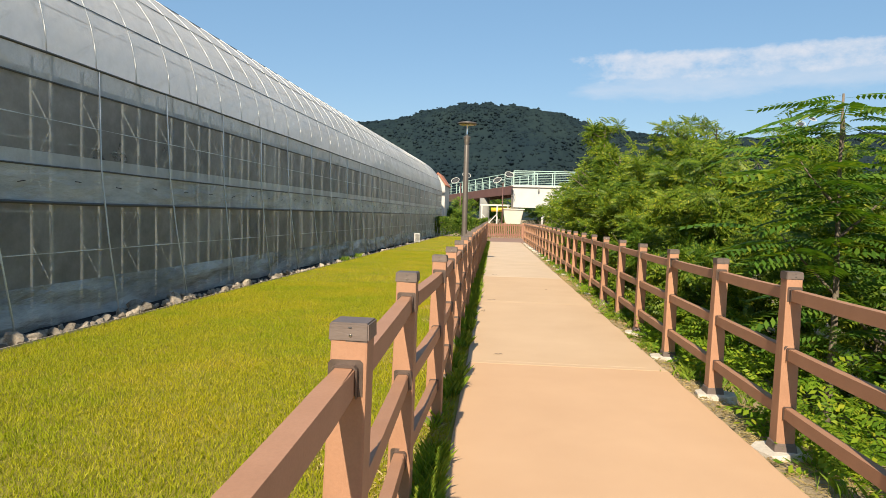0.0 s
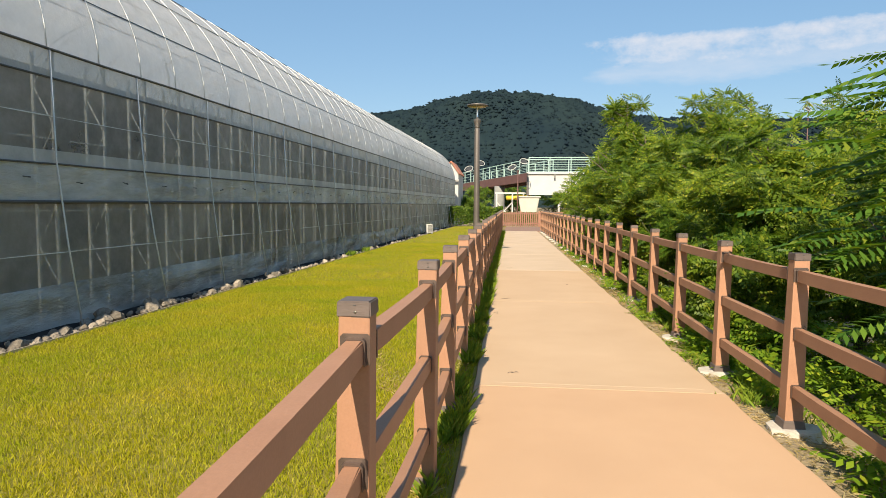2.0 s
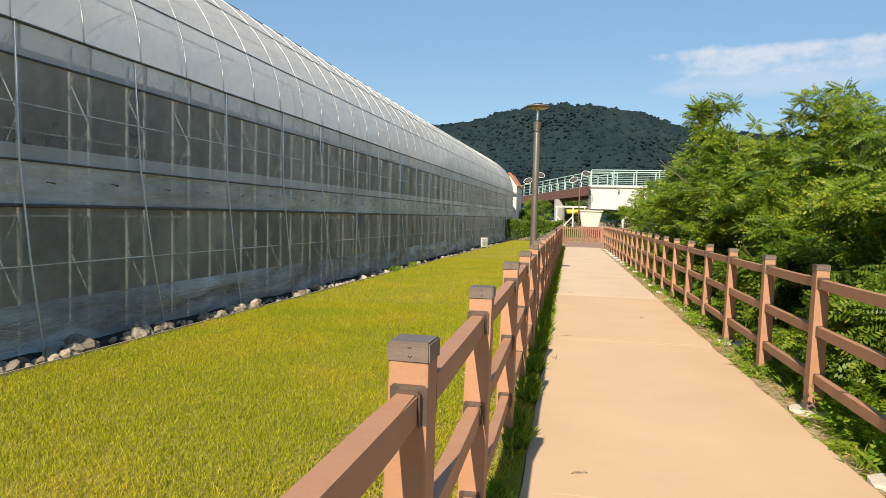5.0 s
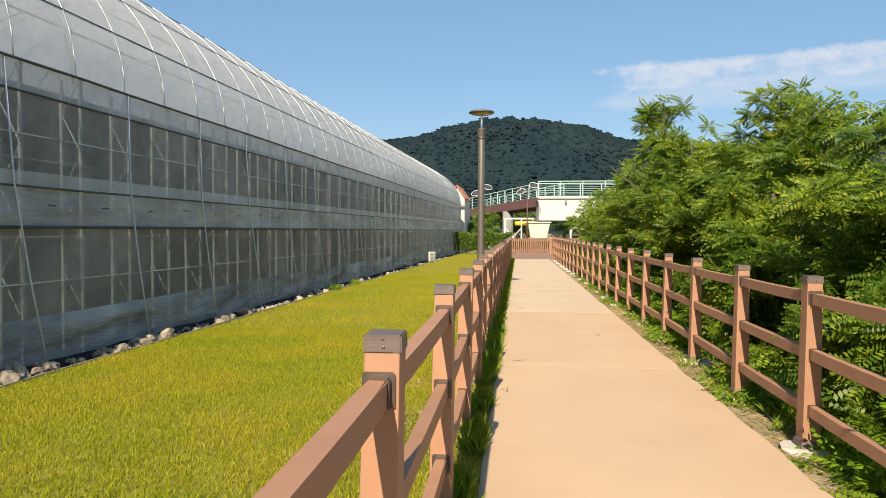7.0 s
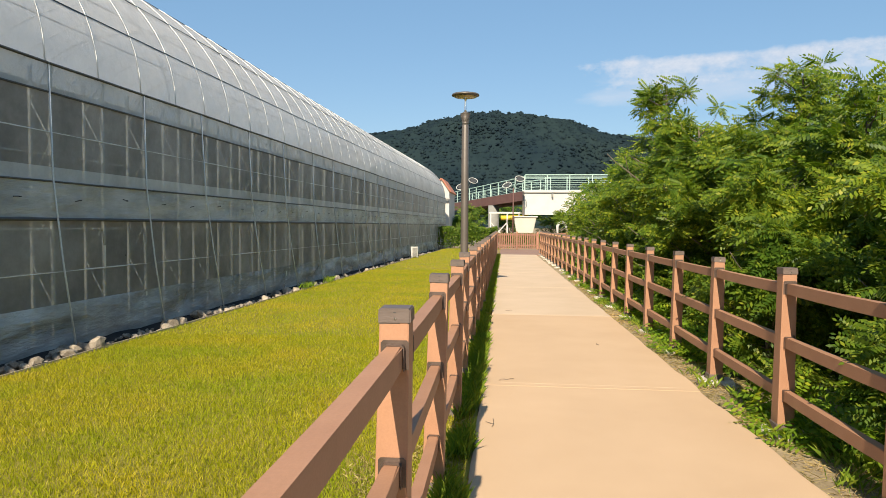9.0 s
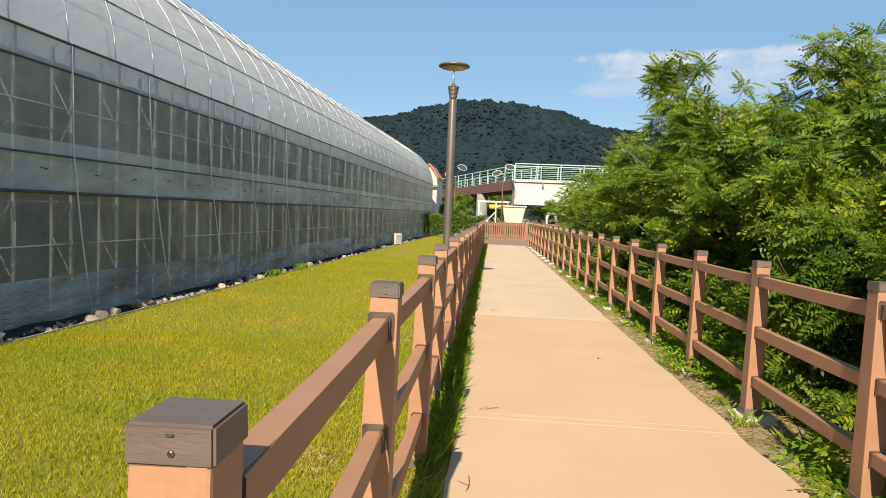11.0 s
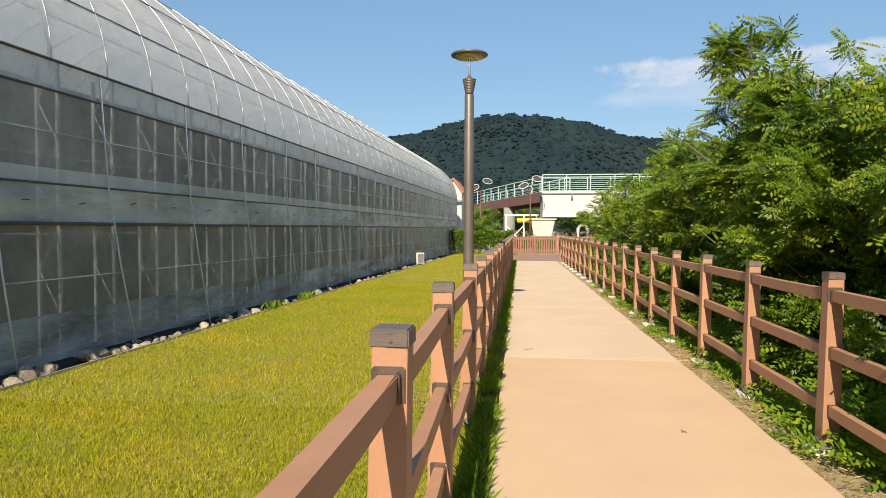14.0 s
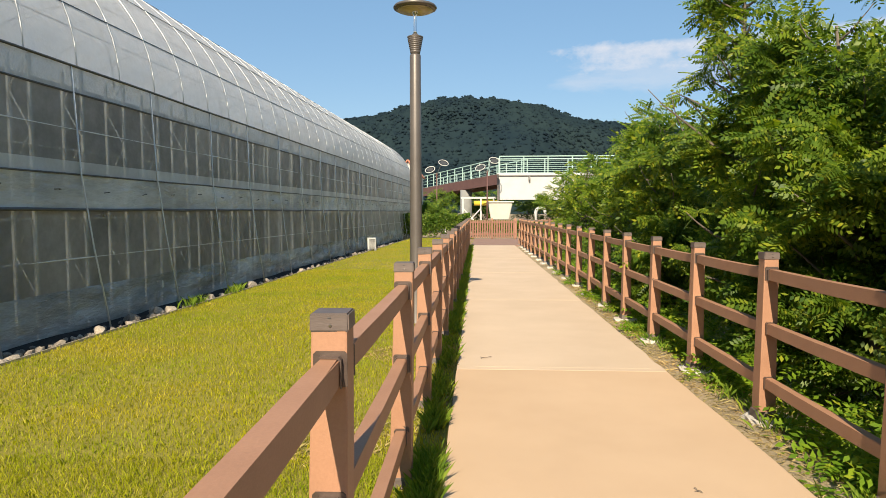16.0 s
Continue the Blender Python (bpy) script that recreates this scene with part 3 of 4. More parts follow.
for z, r, mat, x in ((Z_EAVE, 0.017, M_DARKTUBE, 0.03), (Z_TOP, 0.014, M_DARKTUBE, 0.02), (Z_MID, 0.024, M_DARKTUBE, 0.045), (Z_STRIP, 0.013, M_DARKTUBE, 0.03), (Z_SKIRT, 0.012, M_STEEL, -0.018), (0.86, 0.011, M_STEEL, -0.008), (2.56, 0.013, M_STEEL, -0.01), (2.28, 0.01, M_STEEL, -0.015), (Z_MID - 0.12, 0.012, M_STEEL, -0.03)):
    bm = bmesh.new()
    pts = [(x, GH0 + (GH1 - GH0) * i / 60, z + (0.012 * noise.noise(Vector((i * 0.7, z * 9, 0))) if mat is M_DARKTUBE else 0)) for i in range(61)]
    pipe(bm, pts, r, 6)
    part("long_rail", bm, mat, greenhouse, "dark film clamping rail" if mat is M_DARKTUBE else "galvanised long rail")
for u in (0.1, 0.2, 0.3, 0.42, 0.5, 0.62):
    p = arch_point(u, -0.012)
    bm = bmesh.new()
    tube(bm, (p.x, GH0, p.z), (p.x, GH1, p.z), 0.017, n=5)
    part("purlin", bm, M_DARKTUBE, greenhouse)
# far side, end walls and floor
bm = bmesh.new()
box(bm, (-2 * ARCH_A - 0.02, (GH0 + GH1) / 2, (Z_EAVE + Z_BASE) / 2), (0.03, GH1 - GH0, Z_EAVE - Z_BASE))
part("far_side", bm, M_CURTAIN, greenhouse, "dark shade cloth on the far side")
for y in (GH0, GH1):
    bm = bmesh.new()
    vs = [bm.verts.new((p.x, y, p.z)) for p in [arch_point(j / 24) for j in range(25)]] + [bm.verts.new((-2 * ARCH_A, y, Z_BASE)), bm.verts.new((0, y, Z_BASE))]
    f = bm.faces.new(vs)
    bmesh.ops.solidify(bm, geom=[f], thickness=0.01)
    part("end_wall", bm, M_FILM_BAND, greenhouse, "plastic film end wall")
bm = bmesh.new()
box(bm, (-ARCH_A, (GH0 + GH1) / 2, -0.1), (2 * ARCH_A - 0.1, GH1 - GH0 - 0.1, 0.08))
part("soil_floor", bm, M_SOIL, greenhouse, "bare dark soil inside")
bm = bmesh.new()
box(bm, (-0.9, (GH0 + GH1) / 2, 0.68), (0.02, GH1 - GH0 - 1, 1.5))
box(bm, (-1.1, (GH0 + GH1) / 2, 2.55), (0.02, GH1 - GH0 - 1, 1.75))
part("shade_curtain", bm, M_CURTAIN, greenhouse, "dark inner shade curtain")


# ---- along the greenhouse ----
bm = bmesh.new()
pts = [(lawn_edge(y) - 0.01, y) for y in range(-5, 46)]
for (x0, y0), (x1, y1) in zip(pts, pts[1:]):
    q = Matrix.Rotation(math.atan2(-(x1 - x0), y1 - y0), 3, "Z")
    box(bm, ((x0 + x1) / 2, (y0 + y1) / 2, -0.092), (0.014, 1.0, 0.085), q)
tagged(part("edging", bm, M_EDGING), "thin weathered strip edging the lawn", "edging", kind="structure")

random.seed(21)
rock_meshes = []
for v in range(9):
    bm = bmesh.new()
    bmesh.ops.create_icosphere(bm, subdivisions=2, radius=1)
    for vert in bm.verts:
        c = vert.co.copy()
        n = 1 + 0.6 * noise.noise(c * 0.9 + Vector((v * 7, 1, 0))) + 0.3 * noise.noise(c * 1.9 + Vector((0, v * 5, 0)))
        n = min(n, 0.95 / max(abs(c.x + 0.3 * c.y), abs(c.y - 0.2 * c.z), abs(c.z + 0.25 * c.x), 0.6))
        vert.co = Vector((c.x * n, c.y * n * 0.72, c.z * n * 0.62))
    for f in bm.faces:
        f.smooth = False
    rock_meshes.append(mesh_of("rock", bm, M_ROCK))
y = 3.6
count = 0
while y < 41 and count < 296:
    size = random.choice((0.04, 0.05, 0.06, 0.075, 0.095)) * random.uniform(0.85, 1.2) * (1.35 if y < 12 else 1.0)
    for lane in range(random.choice((1, 2, 2, 3)) if y < 19 else 1):
        s = size * (1 if lane == 0 else random.uniform(0.6, 1.0))
        off = random.uniform(0.36, 0.48) if lane == 0 else random.uniform(0.2, 0.33)
        m = pose(wall_x(y) + off, y + random.uniform(-0.05, 0.05), -0.115 + s * random.uniform(0.4, 0.75), random.uniform(-35, 35), random.uniform(-35, 35), random.uniform(0, 360))
        ob = part("rock", random.choice(rock_meshes), M_ROCK, m=m @ Matrix.Diagonal((s, s * random.uniform(0.8, 1.1), s * random.uniform(0.8, 1.3), 1)))
        tagged(ob, "grey-brown field stone at the foot of the greenhouse", "rock", "stones along the greenhouse")
        count += 1
    y += size * 1.5 + (random.uniform(0.05, 0.35) if random.random() < (0.12 if y < 19 else 0.75) else 0)
bm = bmesh.new()
rows = []
for k in range(-20, 180):
    yy = 0.25 * k
    rows.append([bm.verts.new((wall_x(yy) + dx + 0.02 * noise.noise(Vector((yy * 2, dx * 9, 0))), yy, z + 0.025 * noise.noise(Vector((yy * 1.6, dx * 5, 3))))) for dx, z in ((0.07, -0.06), (0.14, -0.085), (0.2, -0.11), (0.27, -0.135))])
for r0, r1 in zip(rows, rows[1:]):
    for q in range(3):
        bm.faces.new((r0[q], r0[q + 1], r1[q + 1], r1[q])).smooth = True
tagged(part("weed_barrier", bm, M_SHEET), "black plastic sheet along the greenhouse foot", "plastic sheet", kind="structure")
for x, y, s in ((-4.83, 9.42, 0.15), (-4.78, 9.75, 0.13)):
    ob = part("rock", rock_meshes[4], M_ROCK, m=pose(x, y, -0.04, 0, 50 if s > 0.14 else 5, 40) @ Matrix.Scale(s, 4))
    tagged(ob, "large pale field stone at the foot of the greenhouse", "rock", "stones along the greenhouse")


# outdoor unit by the wall
unit = thing("outdoor_unit", "white outdoor air-conditioner unit beside the greenhouse wall", "air conditioner", pose(-4.05, 34.6, -0.08, 0, 0, 20))
bm = bmesh.new()
box(bm, (0, 0, 0.29), (0.34, 0.24, 0.46))
part("casing", bm, M_WHITE, unit, bevel=0.012)
bm = bmesh.new()
for k in range(9):
    box(bm, (0.02, -0.127, 0.11 + 0.043 * k), (0.24, 0.012, 0.016))
part("grille", bm, M_DARK, unit, "dark slatted grille")
for s in (-0.14, 0.14):
    bm = bmesh.new()
    box(bm, (s, 0, 0.035), (0.08, 0.3, 0.07))
    part("foot", bm, M_GREY, unit)


# ---- lamps ----
def street_lamp():
    ob = thing("street_lamp", "tall bronze street lamp with a flat round head", "street lamp", pose(-0.525, 17.75, -0.06))
    bm = bmesh.new()
    lathe(bm, [(0.10, 0.0), (0.10, 0.02), (0.083, 0.05), (0.08, 1.2), (0.072, 3.56), (0.066, 3.58)], 20)
    part("pole", bm, M_POLE, ob)
    bm = bmesh.new()
    prof = [(0.055, 3.57)]
    for k in range(9):
        z, r = 3.61 + 0.023 * k, 0.062 + 0.0045 * k
        prof += [(r + 0.006, z), (r + 0.007, z + 0.014), (r - 0.004, z + 0.017)]
    prof += [(0.05, 3.83), (0.03, 3.85)]
    lathe(bm, prof, 20)
    part("collar", bm, M_POLE, ob, "ribbed bronze collar")
    bm = bmesh.new()
    lathe(bm, [(0.026, 3.84), (0.022, 3.88), (0.02, 4.06), (0.03, 4.11), (0.06, 4.15)], 14)
    part("neck", bm, M_CHROME, ob, "chrome neck")
    bm = bmesh.new()
    lathe(bm, [(0.05, 4.135), (0.24, 4.15), (0.278, 4.165), (0.285, 4.18), (0.27, 4.2), (0.16, 4.225), (0.05, 4.235)], 36)
    head = part("head", bm, M_POLE, ob, "flat disc lamp head")
    bm = bmesh.new()
    lathe(bm, [(0.07, 4.126), (0.23, 4.14), (0.23, 4.148), (0.07, 4.14)], 28)
    part("lens", bm, M_LENS, head, "amber underside lens")


street_lamp()


def ring_lamp(x, y, z, turn, h=4.2):
    ob = thing("garden_lamp", "dark pole with two tilted white ring lamps", "street lamp", pose(x, y, z, 0, 0, turn), "ring lamps")
    bm = bmesh.new()
    tube(bm, (0, 0, 0), (0, 0, h), 0.06, 0.045, 10)
    part("pole", bm, M_GIRDER, ob)
    for s, dz, tilt in ((-1, 0.0, -22), (1, 0.55, 14)):
        bm = bmesh.new()
        pipe(bm, [(0, 0, h - 0.4), (s * 0.15, 0, h - 0.05 + dz * 0.5), (s * 0.4, 0, h + 0.17 + dz)], 0.03, 6)
        part("arm", bm, M_DARK, ob)
        bm = bmesh.new()
        pipe(bm, [(0.4 * math.cos(a), 0.4 * math.sin(a), 0) for a in [2 * math.pi * k / 24 for k in range(25)]], 0.032, 6)
        ring = part("ring_head", bm, M_WHITE, ob, "white ring lamp head", m=pose(s * 0.55, 0, h + 0.25 + dz, 38, tilt, 0))
        bm = bmesh.new()
        lathe(bm, [(0.27, -0.012), (0.28, 0.0), (0.27, 0.012)], 20)
        part("solar_panel", bm, M_DARK, ring, "dark round solar panel")


ring_lamp(-3.35, 62.0, -0.3, 6, 4.95)
ring_lamp(0.75, 60.5, -0.3, -4, 5.0)
ring_lamp(29.7, 64.6, 4.67, 5, 6.3)
ring_lamp(27.6, 64.6, 4.67, 60, 5.6)


# ---- far end: bridge, house, hedge, plant ----
def railing(parent, a, b, h, posts, bars, mat):
    a, b = Vector(a), Vector(b)
    for k in range(posts + 1):
        p = a.lerp(b, k / posts)
        bm = bmesh.new()
        tube(bm, p, p + Vector((0, 0, h)), 0.045, n=6)
        part("rail_post", bm, mat, parent)
    for j in range(bars):
        z = h * (1 - 0.24 * j)
        bm = bmesh.new()
        tube(bm, a + Vector((0, 0, z)), b + Vector((0, 0, z)), 0.045 if j == 0 else 0.017, n=6)
        part("rail_bar", bm, mat, parent)


bridge = thing("footbridge", "raised footbridge with white span, maroon ramp and pale green railings", "footbridge", pose(0.05, 0, -0.02))
bm = bmesh.new()
box(bm, (21.7, 63.3, 3.45), (40.0, 0.25, 1.95))
part("side_panel", bm, M_WHITE, bridge, "plain white side panel")
bm = bmesh.new()
box(bm, (21.7, 64.5, 4.56), (40.3, 3.0, 0.22))
part("deck", bm, M_WHITE, bridge, bevel=0.03)
for k in range(11):
    bm = bmesh.new()
    box(bm, (4.2 + 3.4 * k, 63.0, 4.28), (0.14, 0.3, 0.42))
    part("deck_bracket", bm, M_GREY, bridge)
railing(bridge, (1.75, 63.1, 4.65), (41.5, 63.1, 4.65), 1.4, 20, 5, M_GREENRAIL)
railing(bridge, (1.75, 65.8, 4.65), (41.5, 65.8, 4.65), 1.4, 20, 5, M_GREENRAIL)
ra, rb = Vector((1.7, 63.4, 4.6)), Vector((-7.2, 82.0, 3.95))
for off in (0.0, 2.4):
    d = Vector((off, off * 0.35, 0))
    bm = bmesh.new()
    c = (ra + rb) / 2 + d
    q = (rb - ra).to_track_quat("Y", "Z").to_matrix()
    box(bm, c - Vector((0, 0, 0.42)), (0.2, (rb - ra).length, 0.85), q)
    part("ramp_girder", bm, M_GIRDER, bridge, "maroon steel ramp girder")
    railing(bridge, ra + d, rb + d, 1.3, 11, 5, M_GREENRAIL)
bm = bmesh.new()
box(bm, (ra + rb) / 2 + Vector((1.2, 0.4, -0.1)), (2.4, (rb - ra).length, 0.16), (rb - ra).to_track_quat("Y", "Z").to_matrix())
part("ramp_deck", bm, M_GREY, bridge)
for x, y, h, r in ((-1.2, 70.0, 3.5, 0.55), (26.0, 64.5, 4.4, 0.6), (12.5, 64.8, 4.4, 0.5)):
    bm = bmesh.new()
    tube(bm, (x, y, -1.3), (x, y, h), r, n=16)
    part("pier", bm, M_GREY, bridge, "grey round concrete pier")
bm = bmesh.new()
box(bm, (1.62, 62.6, 2.2), (0.16, 0.16, 4.7))
part("steel_post", bm, M_POLE, bridge)

house = thing("white_house", "small white gabled house with terracotta roof edges", "house", pose(-4.86, 54.5, -0.2))
bm = bmesh.new()
pts = [(-0.62, 0), (0.62, 0), (0.62, 4.3), (0.0, 5.2), (-0.62, 4.3)]
f = [bm.verts.new((x, 0, z)) for x, z in pts]
b = [bm.verts.new((x, 5, z)) for x, z in pts]
bm.faces.new(f[::-1])
bm.faces.new(b)
for i in range(5):
    bm.faces.new((f[i], f[(i + 1) % 5], b[(i + 1) % 5], b[i]))
part("wall", bm, M_WHITE, house)
for s in (-1, 1):
    bm = bmesh.new()
    ang = math.atan2(0.9, 0.62)
    box(bm, (s * 0.37, 2.4, 4.78), (1.3, 5.2, 0.08), Matrix.Rotation(s * ang, 3, "Y"))
    part("roof", bm, M_TILE, house, "terracotta tiled roof slope")
bm = bmesh.new()
tube(bm, (-1.6, -0.35, 3.75), (0.7, -0.3, 3.7), 0.1, n=10)
part("gutter_pipe", bm, M_WHITE, house, "white drain pipe")


def leaf_cloud(name, centres, normals_out, size, material, squash=1.0):
    """Small single leaves at centres, turned about at random."""
    n = len(centres)
    a = rng.normal(size=(n, 3)) + normals_out * 0.8
    a /= np.linalg.norm(a, axis=1)[:, None]
    b = np.cross(a, rng.normal(size=(n, 3)))
    b /= np.linalg.norm(b, axis=1)[:, None] + 1e-9
    c = np.cross(a, b)
    s = (size * rng.uniform(0.6, 1.4, n))[:, None]
    v = np.stack([centres - b * s, centres + c * s * 0.45 + a * s * 0.12, centres + b * s, centres - c * s * 0.45 + a * s * 0.12], 1).reshape(-1, 3)
    return soup(name, v, np.arange(n)[:, None] * 4 + np.array([[0, 1, 2, 3]]), material)


def hedge(x0, x1, y, h, depth, label):
    ob = thing("hedge", label, "hedge", pose((x0 + x1) / 2, y, -0.1))
    w = x1 - x0
    n = int(2600 * w * h / 3)
    p = np.stack([rng.uniform(-w / 2, w / 2, n), rng.uniform(-depth / 2, depth / 2, n), h * np.sqrt(rng.uniform(0.0, 1, n))], 1)
    wob = np.array([noise.noise(Vector((float(q[0]) * 1.1, float(q[1]), 0))) for q in p])
    p[:, 2] *= 1 + 0.12 * wob
    out = np.stack([np.zeros(n), -np.ones(n), np.full(n, 0.6)], 1)
    tagged(part("foliage", leaf_cloud("foliage", p, out, 0.075, M_HEDGE), M_HEDGE, ob), kind="stuff")
    bm = bmesh.new()
    for k in range(int(w / 0.4)):
        x = -w / 2 + 0.2 + 0.4 * k
        tube(bm, (x, 0, 0), (x + 0.05, 0, h * 0.8), 0.02, 0.008, 5)
    part("stem_row", bm, M_BARK, ob)


hedge(-4.6, -0.35, 47.5, 1.45, 1.1, "clipped dark green hedge across the lawn's end")
hedge(-0.3, 6.5, 49.0, 1.0, 1.0, "low dark green hedge behind the picket fence")

# machinery below the bridge
frame_thing = thing("pipe_rack", "white steel frame carrying a yellow pipe", "steel frame", pose(0.25, 64.8, -0.3))
for x in (-1.55, 0.0, 1.1):
    bm = bmesh.new()
    box(bm, (x, 0, 1.5), (0.14, 0.14, 3.0))
    part("upright", bm, M_WHITE, frame_thing)
bm = bmesh.new()
box(bm, (-0.2, 0, 2.95), (3.0, 0.16, 0.16))
part("top_beam", bm, M_WHITE, frame_thing)
for a, b in (((-1.5, 0, 0.4), (-0.05, 0, 2.0)), ((-1.5, 0, 2.0), (-0.05, 0, 0.4))):
    bm = bmesh.new()
    tube(bm, a, b, 0.06, n=6)
    part("brace", bm, M_WHITE, frame_thing)
bm = bmesh.new()
tube(bm, (-0.6, 0.3, 2.5), (1.9, 0.3, 2.55), 0.24, n=12)
part("pipe", bm, M_YELLOW, frame_thing, "yellow pipe")

tank = thing("water_tank", "white tapered tank standing below the bridge", "tank", pose(1.8, 62.0, -0.3))
bm = bmesh.new()
vs = box(bm, (0, 0, 1.8), (2.0, 1.4, 1.4))
for v in vs:
    if v.co.z < 1.5:
        v.co.x, v.co.y = v.co.x * 0.72, v.co.y * 0.72
part("body", bm, M_TANK, tank, bevel=0.05)
bm = bmesh.new()
box(bm, (0, 0, 2.54), (2.2, 1.6, 0.12))
part("rim", bm, M_TANK, tank, bevel=0.03)
bm = bmesh.new()
box(bm, (0, 0, 0.55), (1.3, 1.0, 1.1))
part("plinth", bm, M_GREY, tank)
bm = bmesh.new()
vs = box(bm, (0, 0, 0.55), (0.7, 0.5, 1.1))
tagged(part("white_box", bm, M_WHITE, None, bevel=0.04, m=pose(-2.7, 58.0, -0.15)), "small white cabinet standing behind the hedge", "cabinet")

bm = bmesh.new()
pipe(bm, [(0, 0, 0), (0, 0, 1.5)] + [(0.34 - 0.34 * math.cos(a), 0, 1.5 + 0.34 * math.sin(a)) for a in [math.pi * k / 10 for k in range(1, 11)]] + [(0.68, 0, 1.35)], 0.12, 12)
tagged(part("vent_pipe", bm, M_WHITE, None, m=pose(4.3, 57.0, -0.1)), "white gooseneck vent pipe beyond the fence", "pipe")

# ---- hills and clouds ----
bm = bmesh.new()
rows = []
for j in range(61):
    s = j / 60
    row = []
    for i in range(421):
        x = -560 + 1300 * i / 420
        h = 93 * math.exp(-(((x - 40) / 620) ** 4)) + 30 * math.exp(-(abs(x + 12) / 104) ** 3.6) + 16 * math.exp(-(((x - 400) / 80) ** 2)) + 9 * math.exp(-(((x + 160) / 60) ** 2))
        rough = 5 * abs(noise.noise(Vector((x / 26, s * 4, 11)))) + 3 * noise.noise(Vector((x / 40, s * 5, 1))) + 3.2 * noise.noise(Vector((x / 9, s * 14, 4))) + 1.6 * noise.noise(Vector((x / 3.6, s * 30, 7)))
        row.append(bm.verts.new((x, 560 + 130 * s + 25 * noise.noise(Vector((x / 70, s * 3, 9))), -7 + (h + rough) * math.sin(math.pi / 2 * min(1.0, s * 1.02)) ** 0.8)))
    rows.append(row)
for r0, r1 in zip(rows, rows[1:]):
    for i in range(420):
        bm.faces.new((r0[i], r0[i + 1], r1[i + 1], r1[i])).smooth = False
spots = [v.co.copy() for row in rows[3:] for v in row if v.co.z > 2]
canopy_at = np.array([tuple(p) for p in spots])
hill = tagged(part("backdrop_hill", bm, M_HILL), "broad forested hill, dark blue-green with distance haze in its colour", "hill", kind="structure")

CLUMPS = 42000
sel = rng.integers(0, len(canopy_at), CLUMPS)
p0 = canopy_at[sel] + rng.normal(size=(CLUMPS, 3)) * [1.6, 1.2, 0.3] - [0, 0, 0.35]
iv = np.array([(1.3, 0, -0.2), (0, 1.3, 0.9), (-1.3, 0, -0.2), (0, -1.1, -1.1), (0, 0, 0.6), (0.8, -0.8, -0.3), (-0.8, -0.8, -0.35)])
it = np.array([(0, 1, 4), (1, 2, 4), (2, 6, 4), (6, 3, 5), (6, 5, 4), (5, 0, 4), (2, 3, 6), (3, 0, 5)])
sz = rng.uniform(0.5, 1.6, CLUMPS)
bump = 1 + rng.uniform(-0.35, 0.35, (CLUMPS, len(iv)))
cv = p0[:, None, :] + iv[None] * bump[:, :, None] * sz[:, None, None]
cf = (it[None] + np.arange(CLUMPS)[:, None, None] * len(iv)).reshape(-1, 3)
tagged(part("hill_canopy", soup("hill_canopy", cv.reshape(-1, 3), cf, M_HILL), M_HILL), "dark forest canopy on the hill, tinted blue for distance haze", "forest", kind="stuff")

m, nt, p, out = nodes_of("cloud_veil")
puff = noise_out(nt, 0.0105, 12, 0.62, (1.0, 1.0, 1.5))
wisp = noise_out(nt, 0.004, 9, 0.68, (1.0, 1.0, 3.2))
tc = nt.nodes.new("ShaderNodeTexCoord")
sep = nt.nodes.new("ShaderNodeSeparateXYZ")
nt.links.new(tc.outputs["Generated"], sep.inputs[0])
band = ramp(nt, sep.outputs[2], [(0.22, (0.0,) * 3), (0.38, (0.9,) * 3), (0.52, (1.0,) * 3), (0.68, (0.0,) * 3)])
veil = ramp(nt, sep.outputs[2], [(0.05, (0.0,) * 3), (0.3, (1.0,) * 3), (0.5, (0.8,) * 3), (0.7, (0.0,) * 3)])
side = ramp(nt, sep.outputs[0], [(0.10, (0.25,) * 3), (0.25, (0.95,) * 3), (0.75, (1.0,) * 3)])
heads = ramp(nt, mixed(nt, 0.5, puff, mixed(nt, 1.0, band, side, "MULTIPLY")), [(0.63, (0.0,) * 3), (0.71, (0.42,) * 3), (0.82, (0.85,) * 3)])
streaks = ramp(nt, mixed(nt, 0.5, wisp, mixed(nt, 1.0, veil, side, "MULTIPLY")), [(0.6, (0.0,) * 3), (0.72, (0.3,) * 3), (0.85, (0.5,) * 3)])
dens = mixed(nt, 1.0, heads, streaks, "SCREEN")
em = nt.nodes.new("ShaderNodeEmission")
em.inputs[0].default_value, em.inputs[1].default_value = (0.90, 0.91, 0.97, 1), 0.5
tr = nt.nodes.new("ShaderNodeBsdfTransparent")
mx = nt.nodes.new("ShaderNodeMixShader")
nt.links.new(dens, mx.inputs[0])
nt.links.new(tr.outputs[0], mx.inputs[1])
nt.links.new(em.outputs[0], mx.inputs[2])
nt.links.new(mx.outputs[0], out.inputs[0])
bm = bmesh.new()
for r in range(24):
    a0, a1 = radians(-4 + 2.4 * r), radians(-4 + 2.4 * (r + 1))
    vs = [bm.verts.new((2200 * math.sin(a), 2200 * math.cos(a), z)) for a, z in ((a0, 280), (a1, 280), (a1, 760), (a0, 760))]
    bm.faces.new(vs)
bmesh.ops.remove_doubles(bm, verts=bm.verts[:], dist=0.5)
tagged(part("backdrop_clouds", bm, m), "thin white clouds in a blue sky", "clouds", kind="structure")


